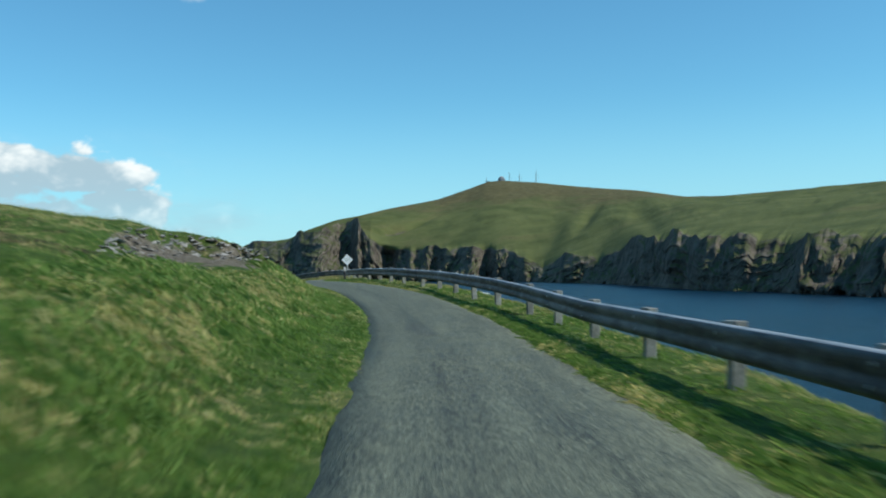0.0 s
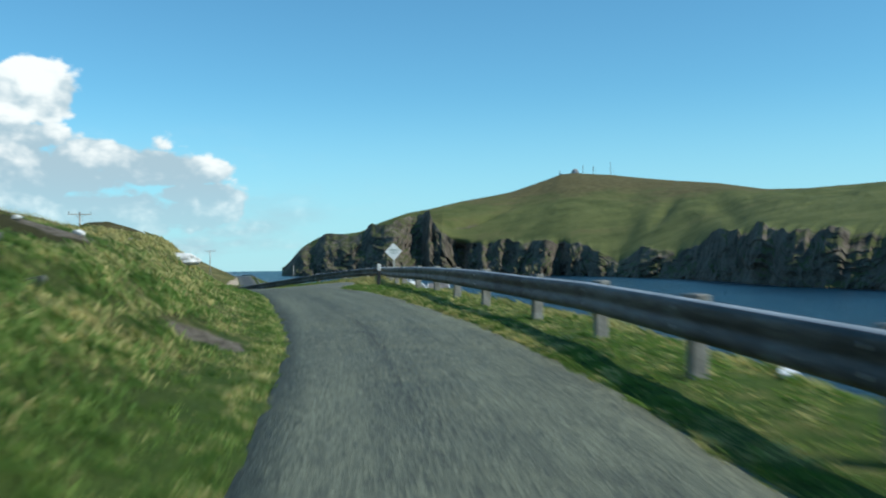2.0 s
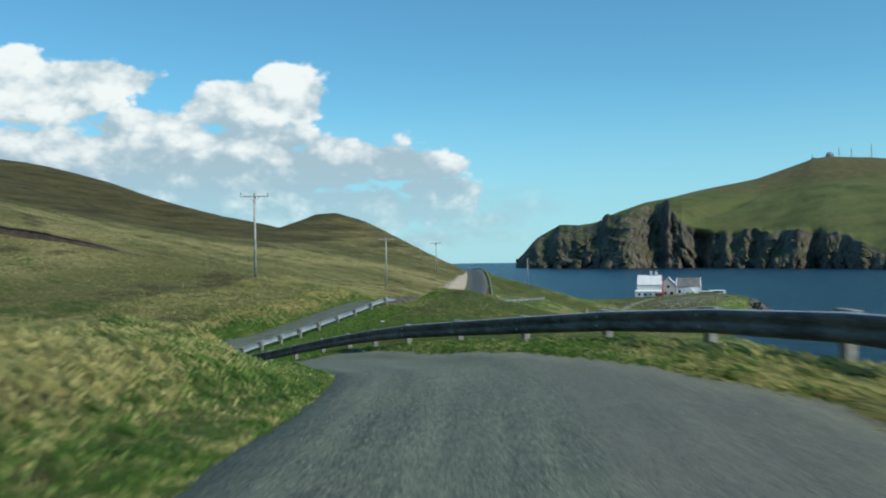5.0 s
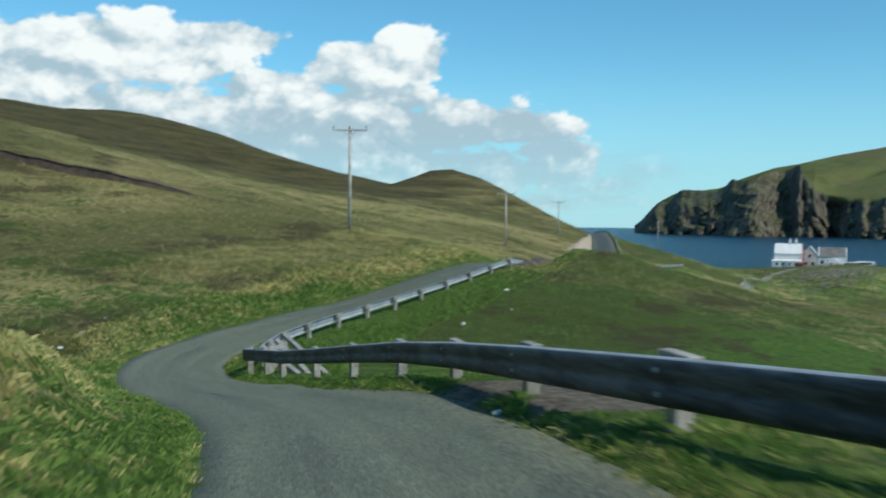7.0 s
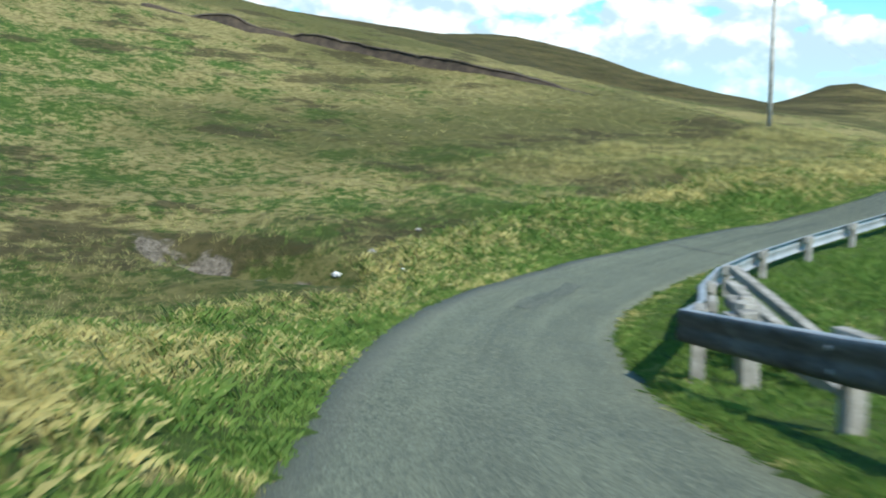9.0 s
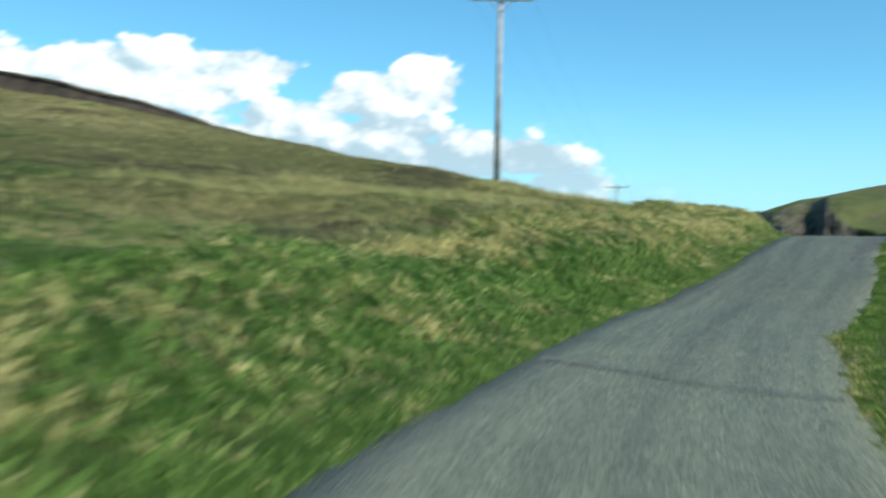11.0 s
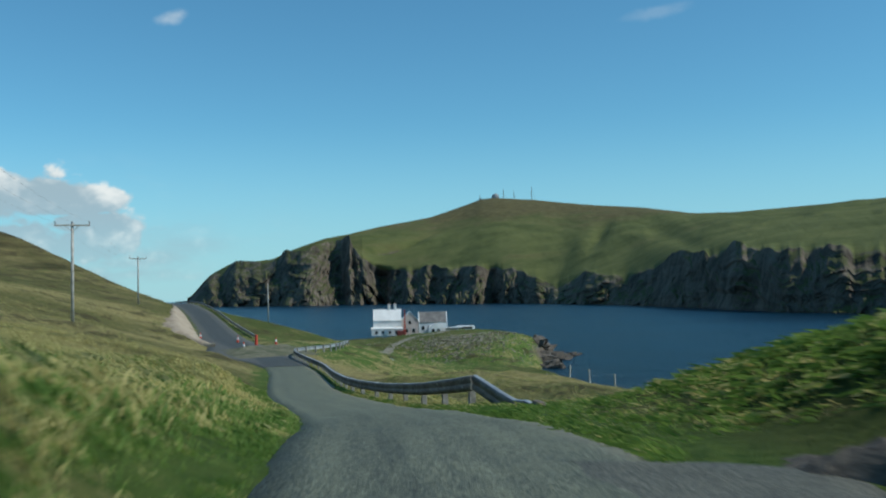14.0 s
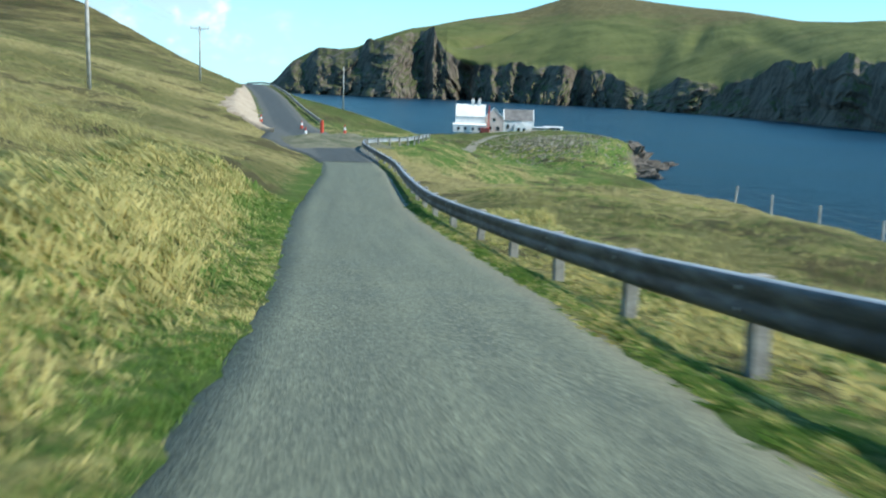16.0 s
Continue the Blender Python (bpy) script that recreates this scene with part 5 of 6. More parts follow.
def wire(a, b, sag, parent):
    pts = [Vector(a).lerp(Vector(b), t) - Vector((0, 0, sag * 4 * t * (1 - t))) for t in np.linspace(0, 1, 15)]
    bm = bmesh.new()
    for p, q in zip(pts[:-1], pts[1:]):
        tube(bm, p, q, 0.004, sides=4, caps=False)
    return part("strand", bm, MASTGREY, parent)


line = thing("power_line", Matrix(), "thin overhead wires strung between the wooden poles", "overhead wire")
ends = [(-40.0, 62.0, 31.5, 28)] + [(x, y, z + 8.5, t) for x, y, z, t in POLES]
for (x0, y0, z0, t0), (x1, y1, z1, t1) in zip(ends[1:-1], ends[2:]):
    for off in (-1.37, 0.0, 1.37):
        c0, s0, c1, s1 = math.cos(radians(t0)), math.sin(radians(t0)), math.cos(radians(t1)), math.sin(radians(t1))
        wire((x0 + off * c0, y0 + off * s0, z0), (x1 + off * c1, y1 + off * s1, z1), 1.2, line)


# Fence above the shore
def fence(points, label):
    pts, run = spline(np.array(points, float), 0.5)
    z0 = float(height([pts[0][0]], [pts[0][1]])[0][0])
    ob = thing("fence", Matrix.Translation((pts[0][0], pts[0][1], z0)), label, "fence")
    bm = bmesh.new()
    tube(bm, (0, 0, -0.35), (0, 0, 0.92), 0.055, 0.05, 8)
    stake, tops = from_bm("post", bm, TIMBER), []
    for t in np.arange(0, run[-1], 3.9):
        x, y = np.interp(t, run, pts[:, 0]), np.interp(t, run, pts[:, 1])
        g = float(height([x], [y])[0][0])
        tops.append(Vector((x - pts[0][0], y - pts[0][1], g - z0)))
        part("post", stake, None, ob, at=Matrix.Translation(tops[-1]) @ pose(0, 0, 0, random.uniform(-5, 5), random.uniform(-5, 5), 0))
    for up in (0.3, 0.58, 0.84):
        bm = bmesh.new()
        for a, b in zip(tops[:-1], tops[1:]):
            tube(bm, a + Vector((0, 0, up)), b + Vector((0, 0, up)), 0.007, sides=4, caps=False)
        part("strand", bm, STEEL, ob)


fence([(-40.2, 163), (-41.2, 168), (-42.5, 175.1), (-42.9, 181.3), (-43.7, 187), (-45.3, 191.1), (-46.6, 196.7), (-49, 204), (-52, 214)], "weathered stake and wire fence along the shore edge")


# Stones
def stone(x, y, size, mat, label, category="stone", group="", seed=1, sink=0.1, turn=None, rough=0.35, cuts=2):
    g = float(height([x], [y])[0][0])
    me = rock_mesh("stone", size, mat, seed, rough, cuts)
    ob = new("stone", me)
    ob.matrix_basis = Matrix.Translation((x, y, g + size[2] * (0.35 - sink))) @ pose(0, 0, 0, random.uniform(-8, 8), random.uniform(-8, 8), random.uniform(0, 180) if turn is None else turn)
    return tagged(ob, label, category, group)


def outcrop():
    """A ragged band of slabs under the turf of the roadside bank."""
    ob = thing("rubble_outcrop", Matrix.Translation((-8.8, 26.8, 21.5)), "band of broken grey slabs bared in a grassy bank", "rocks")
    shapes = [rock_mesh("slab", (0.6, 0.42, 0.17), OUTCROP, n, 0.5, 1) for n in range(5)] + [rock_mesh("slab", (0.4, 0.3, 0.16), OUTCROP, n + 9, 0.5, 1) for n in range(5)]
    pale = [rock_mesh("slab", (0.55, 0.4, 0.15), STONE, n + 30, 0.5, 1) for n in range(10)]
    rng = random.Random(4)
    for n in range(240):
        u, small = rng.random() * 5, 1.0
        a, b = SEAM[int(u)], SEAM[int(u) + 1]
        x, y = a[0] + (b[0] - a[0]) * (u % 1) + rng.gauss(0.12, 0.2), a[1] + (b[1] - a[1]) * (u % 1) + rng.gauss(0, 0.17)
        if n > 205:
            x, y, small = x + rng.uniform(0.1, 1.2), y - rng.uniform(-0.3, 0.8), 0.6
        g = float(height([x], [y])[0][0])
        k = rng.uniform(0.2, 0.7) * small
        part("slab", (shapes if n % 5 > 2 else pale)[n % 10], None, ob, at=Matrix.Translation((x + 8.8, y - 26.8, g - 21.5 + 0.04 * k)) @ pose(0, 0, 0, rng.uniform(-25, 25), rng.uniform(-25, 25), rng.uniform(0, 360)) @ Matrix.Scale(k, 4))


outcrop()
stone(-11.6, 43.6, (1.0, 0.42, 0.34), WHITESTONE, "long flat white boulder lying on the grassy bank", seed=11, turn=10, rough=0.25, sink=0.5, cuts=4)
for n, (x, y, s) in enumerate([(-28.2, 77.4, 0.12), (-35.3, 84.7, 0.12), (-51.7, 102.8, 0.15), (-55.2, 103.1, 0.18), (-49.0, 99.2, 0.09), (-48.5, 98.0, 0.09), (-53.5, 100.4, 0.2), (-53.5, 99.4, 0.26), (-51.8, 100.1, 0.16), (-56.5, 144.3, 0.2), (-26.0, 82.5, 0.1),
                                (-13.4, 41.5, 0.22), (-12.0, 42.2, 0.16), (-44.4, 116.5, 0.34), (-46.0, 125.0, 0.3), (-44.0, 121.5, 0.24), (-41.0, 110.5, 0.3), (-53.7, 112.6, 0.28), (-54.2, 119.3, 0.22),
                                (-29.6, 91.6, 0.3), (-31.0, 93.6, 0.34), (-49.5, 149.3, 0.26), (-52.2, 141.3, 0.14), (-57.2, 143.6, 0.18), (-8.9, 31.5, 0.2), (-9.9, 36.3, 0.18), (-10.3, 35.4, 0.14)]):
    stone(x, y, (s, s * 0.8, s * 0.6), WHITESTONE if n % 3 else STONE, "pale loose stone lying in the short grass", group="loose stones", seed=n + 20)
for n, (x, y, s) in enumerate([(-2.5, 43.4, 0.55), (-2.1, 44.6, 0.7), (-1.9, 46.0, 0.5), (-2.9, 46.6, 0.6), (-3.3, 48.2, 0.5), (-3.9, 50.4, 0.7), (-2.4, 48.9, 0.8), (-4.6, 53.5, 0.6)]):
    stone(x, y, (s, s * 0.75, s * 0.5), STONE, "pale angular rock on the lip of the sea cliff", "rock", "cliff-top rocks", seed=n + 70, rough=0.55, sink=-0.15)
bm = bmesh.new()
box(bm, (1.5, 0.16, 0.04), (0, 0, 0.02), bevel=0.008)
g = float(height([-0.7], [32.5])[0][0])
plank = tagged(new("plank", from_bm("plank", bm, WHITE)), "white painted plank lying in the grass behind the rail", "plank")
plank.matrix_basis = Matrix.Translation((-0.7, 32.5, g + 0.05)) @ pose(0, 0, 0, 4, 3, 78)


# Roadworks beside the fresh tarmac
def cone(x, y, size=0.75, group="traffic cones"):
    run, d, zr = nearest([x], [y])
    g = max(float(height([x], [y])[0][0]), float(zr[0]) + 0.03 if abs(d[0]) < HALF + 1 else -9)
    ob = thing("traffic_cone", Matrix.Translation((x, y, g)), "red traffic cone with a white reflective sleeve", "traffic cone", group)
    bm = bmesh.new()
    box(bm, (size * 0.55, size * 0.55, 0.05), (0, 0, 0.025), bevel=0.012)
    part("base", bm, BLACK, ob)
    bm = bmesh.new()
    tube(bm, (0, 0, 0.05), (0, 0, size * 0.42), size * 0.2, size * 0.135, 16)
    tube(bm, (0, 0, size * 0.72), (0, 0, size), size * 0.085, size * 0.035, 16)
    part("body", bm, RED, ob, smooth_faces=False)
    bm = bmesh.new()
    tube(bm, (0, 0, size * 0.42), (0, 0, size * 0.72), size * 0.138, size * 0.088, 16)
    part("sleeve", bm, WHITE, ob)


for x, y, s in ((-78.5, 234.9, 1.0), (-82.8, 249.0, 0.9), (-76.9, 243.8, 0.9), (-89.9, 257.1, 0.9)):
    cone(x, y, s)


def barrier(x, y):
    g = float(height([x], [y])[0][0])
    ob = thing("traffic_barrel", Matrix.Translation((x, y, g)), "upright red plastic traffic post on a black foot", "traffic post")
    bm = bmesh.new()
    tube(bm, (0, 0, 0), (0, 0, 0.1), 0.28, 0.25, 16)
    part("foot", bm, BLACK, ob)
    bm = bmesh.new()
    tube(bm, (0, 0, 0.1), (0, 0, 1.35), 0.2, 0.16, 16)
    part("body", bm, RED, ob)


barrier(-79.3, 244.0)


# White shore station on the point
def window(parent, x, z, w, h, y):
    bm = bmesh.new()
    box(bm, (w + 0.16, 0.1, h + 0.16), (x, y, z))
    frame_ob = part("window", bm, WHITE, parent)
    bm = bmesh.new()
    box(bm, (w, 0.06, h), (x, y - 0.05, z))
    part("pane", bm, GLASS, frame_ob)


def gabled(ob, x0, x1, depth, eave, ridge, wall, roof, y=0.0, skew=0.25):
    """Walls and pitched roof of a block, its ridge along x, with raised gable ends."""
    w = x1 - x0
    bm = bmesh.new()
    side = [(-depth / 2, 0), (depth / 2, 0), (depth / 2, eave), (0, ridge - 0.15), (-depth / 2, eave)]
    prism(bm, side, w, Matrix.Translation(((x0 + x1) / 2, y, 0)) @ pose(0, 0, 0, 0, 0, 90))
    walls = part("wall", bm, wall, ob)
    for s in (-1, 1):
        bm = bmesh.new()
        run = math.hypot(depth / 2 + skew, ridge - eave + skew * 0.8)
        ang = math.degrees(math.atan2(ridge - eave, depth / 2))
        box(bm, (w - 0.5, run, 0.16), ((x0 + x1) / 2, y + s * (depth / 4 + skew / 2 - 0.05), (ridge + eave) / 2 - skew * 0.3), pose(0, 0, 0, -s * ang, 0, 0), bevel=0.02)
        part("roof", bm, roof, ob)
    for x in (x0 + 0.15, x1 - 0.15):
        bm = bmesh.new()
        prism(bm, [(-depth / 2 - 0.1, 0), (depth / 2 + 0.1, 0), (depth / 2 + 0.1, eave + 0.15), (0, ridge + 0.2), (-depth / 2 - 0.1, eave + 0.15)], 0.34, Matrix.Translation((x, y, 0)) @ pose(0, 0, 0, 0, 0, 90))
        part("gable", bm, wall, ob)
    return walls


HOUSE_Z = 4.3
hm = Matrix.Translation((-82.5, 488.0, HOUSE_Z)) @ pose(0, 0, 0, 0, 0, 6)
house = thing("shore_station", hm, "whitewashed two-storey station house with pale pitched roof", "house")
gabled(house, -10.2, 0.4, 8.0, 5.6, 9.6, HARLING, PALEROOF)
for px in (-8.6, -6.2, -3.8, -1.4):
    window(house, px, 1.7, 1.0, 1.5, -4.02)
for px in (-4.2, -1.9):
    bm = bmesh.new()
    box(bm, (1.1, 0.9, 2.6), (px, 0, 10.0), bevel=0.04)
    chim = part("chimney", bm, HARLING, house)
    for k in (-0.25, 0.25):
        bm = bmesh.new()
        tube(bm, (px + k, 0, 11.3), (px + k, 0, 11.9), 0.16, 0.13, 8)
        part("chimney_pot", bm, PINKSTONE, chim)
bm = bmesh.new()
box(bm, (11.4, 2.6, 2.6), (-5.2, -5.3, 1.3), bevel=0.05)
lean = part("lean_to", bm, HARLING, house)
bm = bmesh.new()
box(bm, (11.8, 2.9, 0.18), (-5.2, -5.3, 2.72), pose(0, 0, 0, 12, 0, 0))
part("roof", bm, PALEROOF, lean)
for px in (-9.0, -6.6, -4.0, -1.6):
    window(house, px, 1.25, 0.9, 1.0, -6.62)

wing = thing("middle_wing", hm, "pinkish rendered gabled wing beside the station house", "house")
bm = bmesh.new()
prism(bm, [(0.5, 0), (6.6, 0), (6.6, 5.2), (3.5, 8.6), (0.5, 5.4)], 7.0)
part("wall", bm, PINKSTONE, wing)
for s in (-1, 1):
    bm = bmesh.new()
    box(bm, (4.9, 7.4, 0.18), (3.52 + s * 1.65, 0, 6.98), pose(0, 0, 0, 0, s * 47.5, 0))
    part("roof", bm, PALEROOF, wing)
window(wing, 2.2, 1.6, 1.1, 1.4, -3.52)
window(wing, 4.9, 1.6, 1.1, 1.4, -3.52)
window(wing, 3.5, 4.6, 1.0, 1.2, -3.52)

cottage = thing("cottage", hm, "low white cottage with a grey slate roof", "house")
gabled(cottage, 6.8, 17.6, 6.6, 4.6, 8.3, HARLING, SLATE)
for px in (8.4, 10.8, 13.0):
    window(cottage, px, 2.4, 1.0, 1.4, -3.32)
bm = bmesh.new()
prism(bm, [(10.4, 0), (15.2, 0), (15.2, 2.7), (12.8, 4.2), (10.4, 2.7)], 5.0, Matrix.Translation((0, -5.6, 0)))
porch = part("porch", bm, HARLING, cottage)
window(porch, 12.0, 1.5, 1.0, 1.4, -8.12)
bm = bmesh.new()
box(bm, (1.1, 0.12, 2.1), (13.9, -8.1, 1.05))
part("door", bm, GLASS, porch)

store = thing("flat_store", hm @ Matrix.Translation((19.6, -7.0, 0)), "flat-roofed grey concrete store beside the cottage", "shed")
bm = bmesh.new()
box(bm, (5.6, 4.2, 2.5), (0, 0, 1.2), bevel=0.04)
part("wall", bm, CONCRETE, store)
bm = bmesh.new()
box(bm, (6.0, 4.6, 0.2), (0, 0, 2.55), bevel=0.03)
part("roof", bm, PALEROOF, store)
bm = bmesh.new()
box(bm, (1.0, 0.1, 1.9), (1.5, -2.1, 0.95))
part("door", bm, WHITE, store)

van = thing("caravan", hm @ Matrix.Translation((24.5, -1.0, 0.2)), "long low white caravan parked behind the store", "caravan")
bm = bmesh.new()
box(bm, (7.0, 2.3, 2.2), (0, 0, 1.6), bevel=0.35, segments=3)
part("body", bm, WHITE, van)
bm = bmesh.new()
box(bm, (5.0, 0.08, 0.7), (0, -1.16, 1.9))
part("window", bm, GLASS, van)
for px in (-0.8, 0.8):
    bm = bmesh.new()
    tube(bm, (px, -1.1, 0.35), (px, -0.8, 0.35), 0.35, sides=16)
    part("wheel", bm, BLACK, van)


def derrick():
    ob = thing("derrick", hm @ Matrix.Translation((1.4, -9.0, 0.0)), "red lattice derrick with a red winch house at its foot", "crane")
    bm = bmesh.new()
    for sx in (-0.3, 0.3):
        for sy in (-0.3, 0.3):
            tube(bm, (sx, sy, 0), (sx * 0.5, sy * 0.5, 9.4), 0.11, 0.09, 6)
    for z in np.arange(0.6, 9.0, 1.0):
        k = 0.3 - 0.15 * z / 9.4
        tube(bm, (-k, -k, z), (k, -k, z + 1.0), 0.06, sides=5)
        tube(bm, (k, k, z), (-k, k, z + 1.0), 0.06, sides=5)
        tube(bm, (-k, k, z), (-k, -k, z + 1.0), 0.06, sides=5)
        tube(bm, (k, -k, z), (k, k, z + 1.0), 0.06, sides=5)
    part("mast", bm, RED, ob)
    bm = bmesh.new()
    box(bm, (3.2, 2.0, 1.9), (-1.3, 0.6, 0.95), bevel=0.3, segments=2)
    part("winch_house", bm, MAROON, ob, "dull maroon winch house")


derrick()


def small_shed(x, y, size, mat, roofmat, label, turn=0):
    g = float(height([x], [y])[0][0])
    ob = thing("shed", Matrix.Translation((x, y, g)) @ pose(0, 0, 0, 0, 0, turn), label, "shed")
    w, d, h = size
    bm = bmesh.new()
    prism(bm, [(-w / 2, -0.4), (w / 2, -0.4), (w / 2, h * 0.62), (0, h), (-w / 2, h * 0.62)], d)
    part("wall", bm, mat, ob)
    for s in (-1, 1):
        bm = bmesh.new()
        run = math.hypot(w / 2, h * 0.38) + 0.15
        box(bm, (run, d + 0.3, 0.1), (s * w / 4, 0, h * 0.81 + 0.06), pose(0, 0, 0, 0, s * math.degrees(math.atan2(h * 0.38, w / 2)), 0))
        part("roof", bm, roofmat, ob)
    bm = bmesh.new()
    box(bm, (0.9, 0.08, 1.5), (0, -d / 2 - 0.03, 0.75))
    part("door", bm, GLASS, ob)


small_shed(-69.8, 312.6, (2.6, 2.6, 2.3), HARLING, HARLING, "tiny white gabled hut beside the shore track", 20)
small_shed(-97.5, 484.5, (3.2, 2.6, 2.6), HARLING, SLATE, "small white outhouse behind the station", 5)


def scree():
    """Loose stones on the mound before the station, too many to count."""
    rng = random.Random(11)
    shapes = []
    for n in range(6):
        bm = bmesh.new()
        bmesh.ops.create_icosphere(bm, subdivisions=1, radius=0.5)
        shapes.append([v.co * (1 + 0.5 * noise.noise(v.co * 3 + Vector((n * 5.0, 0, 0)))) for v in bm.verts])
        tris = [[v.index for v in f.verts] for f in bm.faces]
        bm.free()
    verts, faces = [], []
    for n in range(1500):
        x, y = rng.gauss(-57, 8.0), rng.gauss(386, 10)
        g = float(height([x], [y])[0][0])
        if g < -0.6:
            continue
        k = rng.uniform(0.35, 0.9)
        base = len(verts)
        m = Matrix.Translation((x, y, g + 0.02 * k)) @ pose(0, 0, 0, rng.uniform(0, 30), 0, rng.uniform(0, 360)) @ Matrix.Diagonal((k * 1.2, k * 0.8, k * 0.42, 1))
        verts += [m @ v for v in shapes[n % 6]]
        faces += [[i + base for i in t] for t in tris]
    tagged(new("scree", mesh_data("scree", verts, faces, SCREE)), "grey loose stones strewn over the grassy mound", "stones", kind="stuff")


scree()


def shore_rocks():
    """The broken seaward end of the mound and the reef that runs out from it."""
    rng = random.Random(23)
    for n in range(46):
        u = rng.random()
        if n < 26:  # the face of the mound
            x, y, k = -34.5 + rng.gauss(0, 1.2), 374 + 28 * u, rng.uniform(1.8, 4.4)
        else:  # the reef
            x, y, k = -33 + 11 * u + rng.gauss(0, 0.5), 398 + 28 * u + rng.gauss(0, 1.5), rng.uniform(2.4, 4.4) * (1.1 - 0.6 * u)
        g = max(float(height([x], [y])[0][0]), -0.4)
        ob = new("shore_rock", rock_mesh("shore_rock", (k * 1.3, k, k * 0.75), SHOREROCK, n + 3, 0.6, 2))
        ob.matrix_basis = Matrix.Translation((x, y, g + 0.1 * k)) @ pose(0, 0, 0, rng.uniform(-15, 15), rng.uniform(-15, 15), rng.uniform(0, 360))
        tagged(ob, "rough brown rock at the sea's edge below the mound", "rock", "shore rocks")


shore_rocks()


def track():
    """The station's gravel track."""
    pts, run = spline(np.array([(-73.8, 341.0), (-76.0, 362), (-76.4, 387.0), (-73.5, 402), (-69.6, 414.0), (-64.5, 424), (-62.5, 444), (-66, 466), (-70, 478)], float), 2.0)
    t = np.gradient(pts, axis=0)
    t /= np.linalg.norm(t, axis=1, keepdims=True)
    rows = []
    for d in (-1.2, -0.4, 0.4, 1.2):
        x, y = pts[:, 0] + d * t[:, 1], pts[:, 1] - d * t[:, 0]
        rows.append(np.stack([x, y, height(x, y)[0] + 0.1 - 0.08 * abs(d)], 1))
    me = mesh_data("track", np.stack(rows, 1).reshape(-1, 3), grid_faces(4, len(pts)), TRACK, True)
    tagged(new("track", me), "pale gravel track leading down to the station", "track", kind="structure")


track()


# Hill station across the water: radome, aerials, huts
def on_hill(az, dist, el=None):
    top = np.interp(az, TOP_AZ, TOP_EL) if el is None else el
    return (HUB[0] + dist * math.sin(radians(az)), HUB[1] + dist * math.cos(radians(az)), HUB[2] + dist * math.tan(radians(top)))


def radome():
    x, y, z = on_hill(1.2, 2650)
    ob = thing("radome", Matrix.Translation((x, y, z - 1)), "grey radar dome on a low base on the hilltop", "radome")
    bm = bmesh.new()
    tube(bm, (0, 0, -3), (0, 0, 3.0), 12, 11.5, 24)
    part("base", bm, MASTGREY, ob)
    bm = bmesh.new()
    bmesh.ops.create_icosphere(bm, subdivisions=3, radius=10.5, matrix=Matrix.Translation((0, 0, 4.0)))
    part("dome", bm, DOME, ob)


radome()


def aerial(az, size):
    x, y, z = on_hill(az, 2640)
    ob = thing("radio_mast", Matrix.Translation((x, y, z - 1)), "thin grey lattice radio mast on the hilltop", "radio mast", "radio masts")
    bm = bmesh.new()
    tube(bm, (0, 0, -2), (0, 0, size), 0.9, 0.6, 8)
    part("mast", bm, MASTGREY, ob)
    for k in range(3):
        a = k * 2.1
        bm = bmesh.new()
        tube(bm, (0, 0, size * 0.9), (size * 0.35 * math.cos(a), size * 0.35 * math.sin(a), -3), 0.1, sides=4)
        part("guy", bm, MASTGREY, ob)


for a, s in ((1.7, 27), (2.35, 26), (3.42, 38), (0.25, 16)):
    aerial(a, s)


def hill_hut(az, dist, el, w):
    x, y, z = on_hill(az, dist, el)
    ob = thing("hilltop_building", Matrix.Translation((x, y, z)), "small flat grey building near the hilltop", "building", "hilltop buildings")
    bm = bmesh.new()
    box(bm, (w, 10, 9), (0, 0, -1.5), bevel=0.2)
    part("wall", bm, MASTGREY, ob)
    bm = bmesh.new()
    box(bm, (w + 1, 11, 0.8), (0, 0, 3.3))
    part("roof", bm, SLATE, ob)
    for k in (-0.25, 0.25):
        bm = bmesh.new()
        box(bm, (w * 0.2, 0.4, 2.2), (k * w, -5.05, 0.8))
        part("window", bm, GLASS, ob)


for a, d, e, w in ((0.33, 2640, 5.60, 12), (-0.95, 2500, 4.98, 12), (-0.45, 2520, 5.03, 16), (0.05, 2600, 5.3, 10)):
    hill_hut(a, d, e, w)


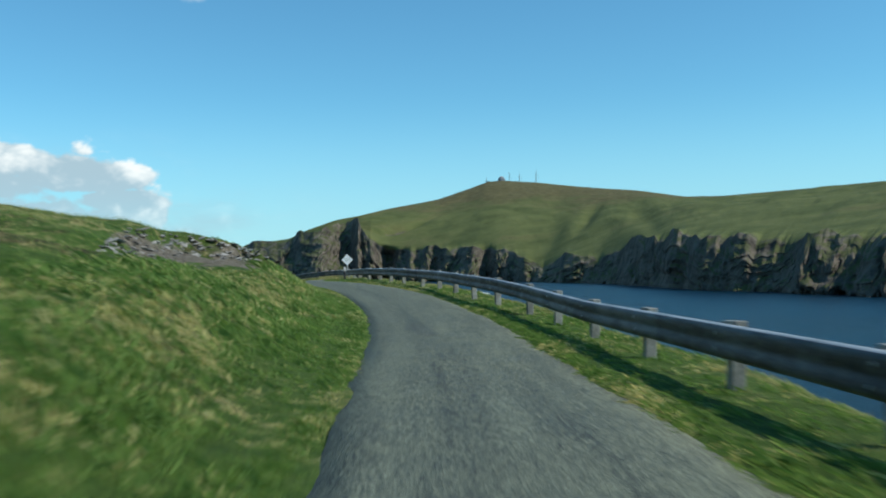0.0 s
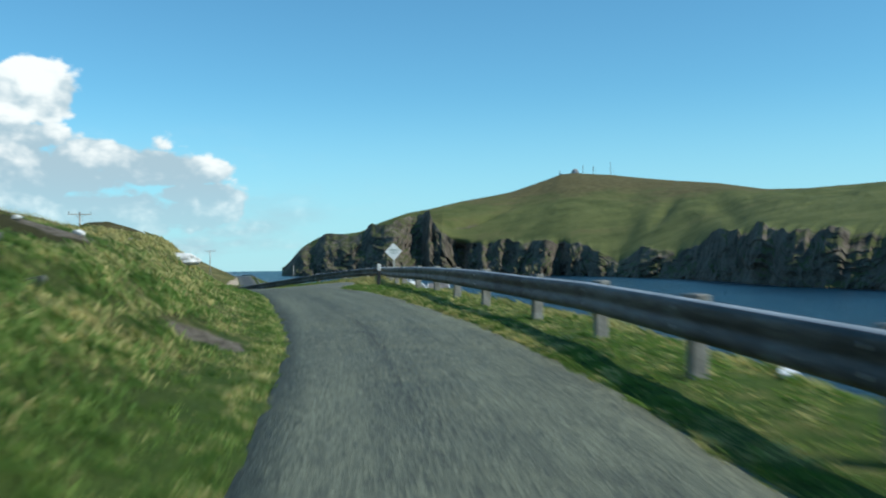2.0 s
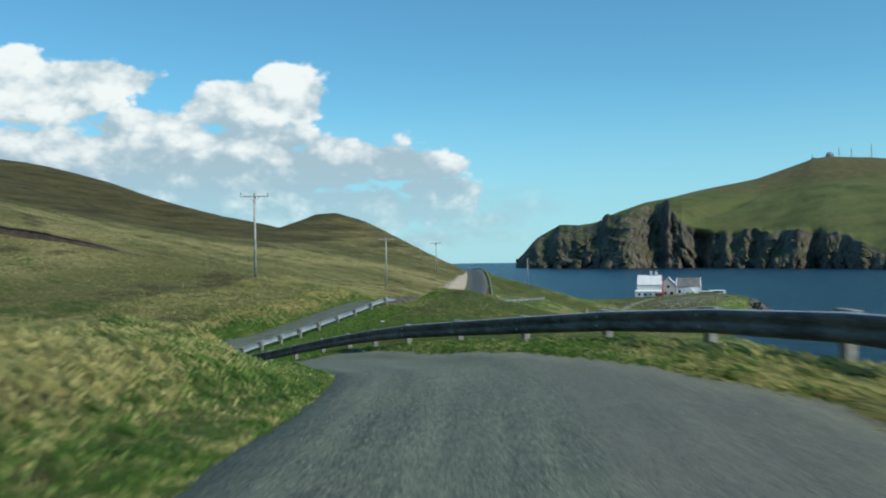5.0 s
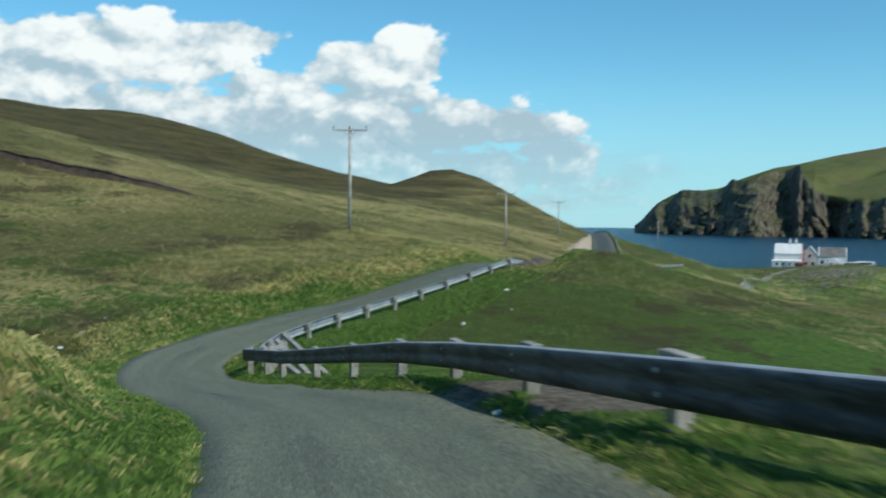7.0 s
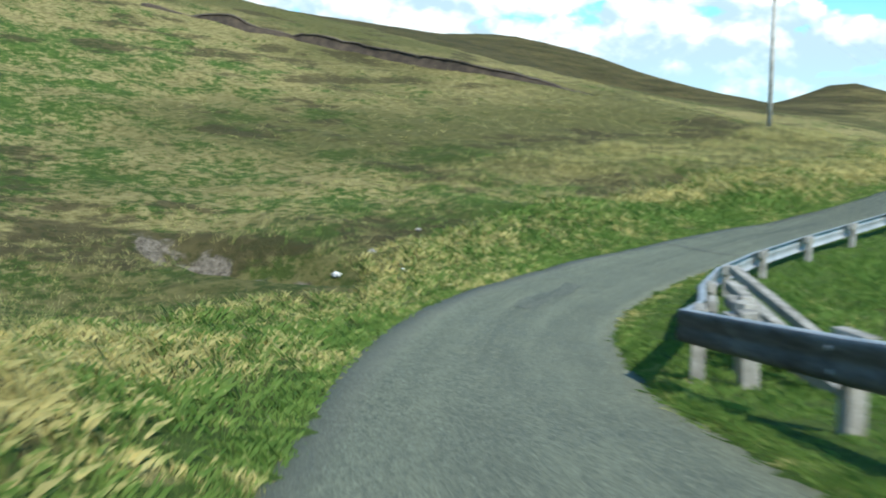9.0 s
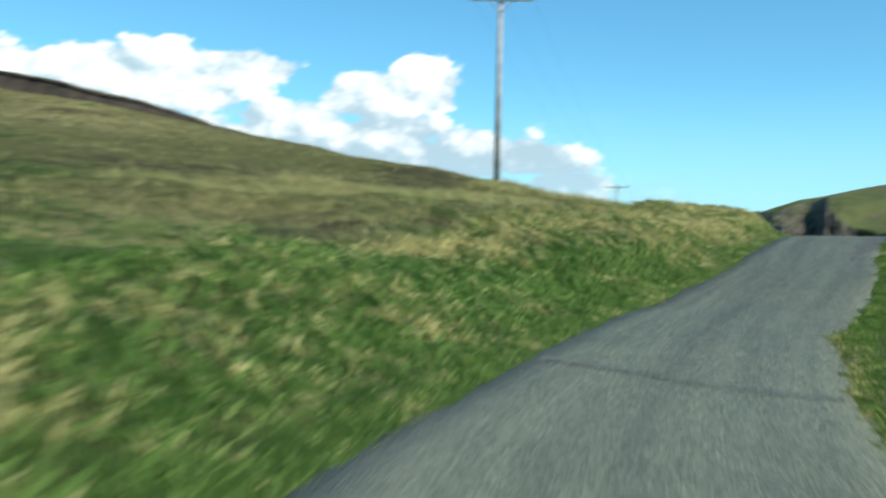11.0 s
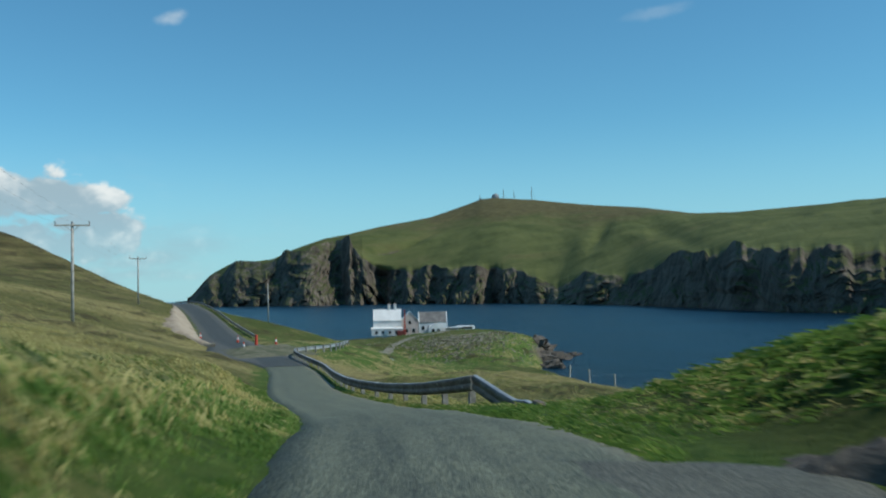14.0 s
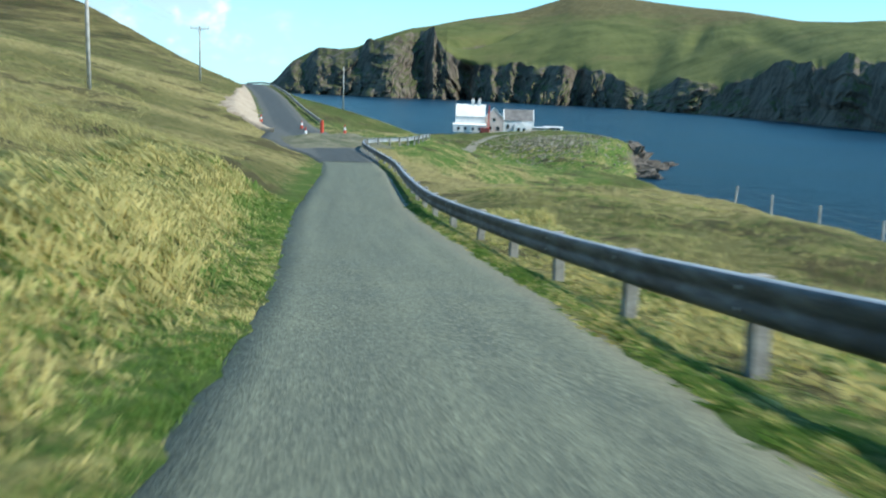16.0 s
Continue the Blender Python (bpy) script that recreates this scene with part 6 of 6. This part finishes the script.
# Grass: blades in tussocks, thick beside the road and thinner uphill
def grass():
    rng = np.random.default_rng(7)

    def scatter(count, lo, hi, y0, y1, power=1.0):
        run = rng.uniform(run_at(y0), run_at(y1), count)
        d = lo + (hi - lo) * rng.random(count) ** power
        side = np.where(rng.random(count) < 0.56, -1, 1)
        edge = np.where(side < 0, left_half(run), right_half(run))
        off = side * (edge + d)
        k = [np.interp(run, RUN, MID[:, n]) for n in range(2)] + [np.interp(run, RUN, SIDE[:, n]) for n in range(2)]
        return k[0] + off * k[2], k[1] + off * k[3]

    layers = [(34000, -0.08, 0.34, -6, 178, 1.0, 0.11, 7, 2), (26000, 0.1, 2.4, -6, 178, 1.0, 0.12, 8, 1), (60000, 0.0, 4.2, -6, 178, 1.0, 0.15, 9, 2), (44000, 3.0, 12.0, -6, 190, 1.0, 0.15, 9, 1), (30000, 10.0, 42.0, 0, 235, 1.2, 0.12, 7, 1)]
    bent, plain, straws, plain_straws = [], [], [], []
    for count, lo, hi, y0, y1, power, tall, blades, joints in layers:
        x, y = scatter(count, lo, hi, y0, y1, power)
        z, run, d, zr = height(x, y)
        lush = octaves(x, y, 1.8, 3, 43) + 0.15
        keep = (z > 2.5) & (np.abs(d) > np.where(d < 0, left_half(run), right_half(run)) - 0.07)
        keep &= ~(np.hypot((x + 50.0) / 1.6, (y - 137.5) / 5.0) < 1) & ~(np.hypot((x + 53) / 3.4, (y - 97.5) / 2.2) < 0.8)
        keep &= soil_law(x, y) + 0.5 * octaves(x, y, 1.0, 2, 61) < 0.36
        x, y, z, d, lush = x[keep], y[keep], z[keep], d[keep], lush[keep]
        n = len(x)
        near = np.where(d < 0, sstep(-d, HALF, HALF + 1.6 - 0.7 * sstep(y, 100, 120)), 0.12 + 0.88 * sstep(d, HALF + 1.2, HALF + 3.0))
        long_grass = 1 + 0.6 * (d < 0) * sstep(y, 95, 125) * sstep(-d, 1.9, 3.2)
        size = tall * (0.95 + 0.05 * sstep(y, 60, 90)) * (0.5 + 0.6 * rng.random(n) + 0.9 * np.clip(lush, 0, 0.6)) * (0.45 + 0.55 * near) * long_grass
        size = size * (1 - 0.6 * np.exp(-((seam_side(x, y) / 0.9) ** 2)) * (y > 18.5) * (y < 32.5))
        straw = straw_law(x, y, d)
        slope_x = np.clip((height(x + 0.2, y)[0] - height(x - 0.2, y)[0]) / 0.4, -1.2, 1.2)
        slope_y = np.clip((height(x, y + 0.2)[0] - height(x, y - 0.2)[0]) / 0.4, -1.2, 1.2)
        for b in range(blades):
            a = rng.uniform(0, 2 * np.pi, n)
            r = size * 0.55 * rng.random(n) ** 0.5
            bx, by = x + r * np.cos(a), y + r * np.sin(a)
            h = size * (0.6 + 0.7 * rng.random(n))
            w = 0.0028 + 0.013 * size if joints == 2 else 0.003 + 0.014 * size
            lean = h * (0.7 + 1.6 * rng.random(n))
            wind_x, wind_y = -0.5, 0.25
            tx, ty = bx + lean * (0.6 * np.cos(a) + wind_x), by + lean * (0.6 * np.sin(a) + wind_y)
            px, py = -np.sin(a + 0.7) * w, np.cos(a + 0.7) * w
            base = z - 0.03
            foot = base + slope_x * (bx - x) + slope_y * (by - y)
            head = base + 0.75 * (slope_x * (tx - x) + slope_y * (ty - y))
            corners = [np.stack([bx - px, by - py, foot], 1), np.stack([bx + px, by + py, foot], 1)]
            knee = np.stack([0.5 * (bx + tx) + 0.55 * px, 0.5 * (by + ty) + 0.55 * py, 0.5 * (foot + head) + h * 0.7], 1)
            tip = np.stack([tx, ty, head + h * 0.9], 1)
            if joints == 2:
                bent.append(np.stack(corners + [knee, tip], 1))
                straws.append(np.repeat(straw[:, None], 4, 1))
            else:
                plain.append(np.stack(corners + [tip], 1))
                plain_straws.append(np.repeat(straw[:, None], 3, 1))
    v, v1 = np.concatenate(bent), np.concatenate(plain)
    i, i1 = np.arange(len(v))[:, None] * 4, np.arange(len(v1))[:, None] * 3 + len(v) * 4
    faces = np.concatenate([i + np.array([0, 1, 2]), i + np.array([0, 2, 3]), i1 + np.array([0, 1, 2])], 0)
    s = np.concatenate([np.concatenate(straws).ravel(), np.concatenate(plain_straws).ravel()])
    v = np.concatenate([v.reshape(-1, 3), v1.reshape(-1, 3)])
    me = mesh_data("grass", v.reshape(-1, 3), faces, BLADES, True)
    layer = me.attributes.new("straw", "FLOAT", "POINT")
    layer.data.foreach_set("value", s.ravel().astype(np.float32))
    tagged(new("grass", me), "wind-bent green and straw grass blades on the verges", "grass", kind="stuff")


grass()
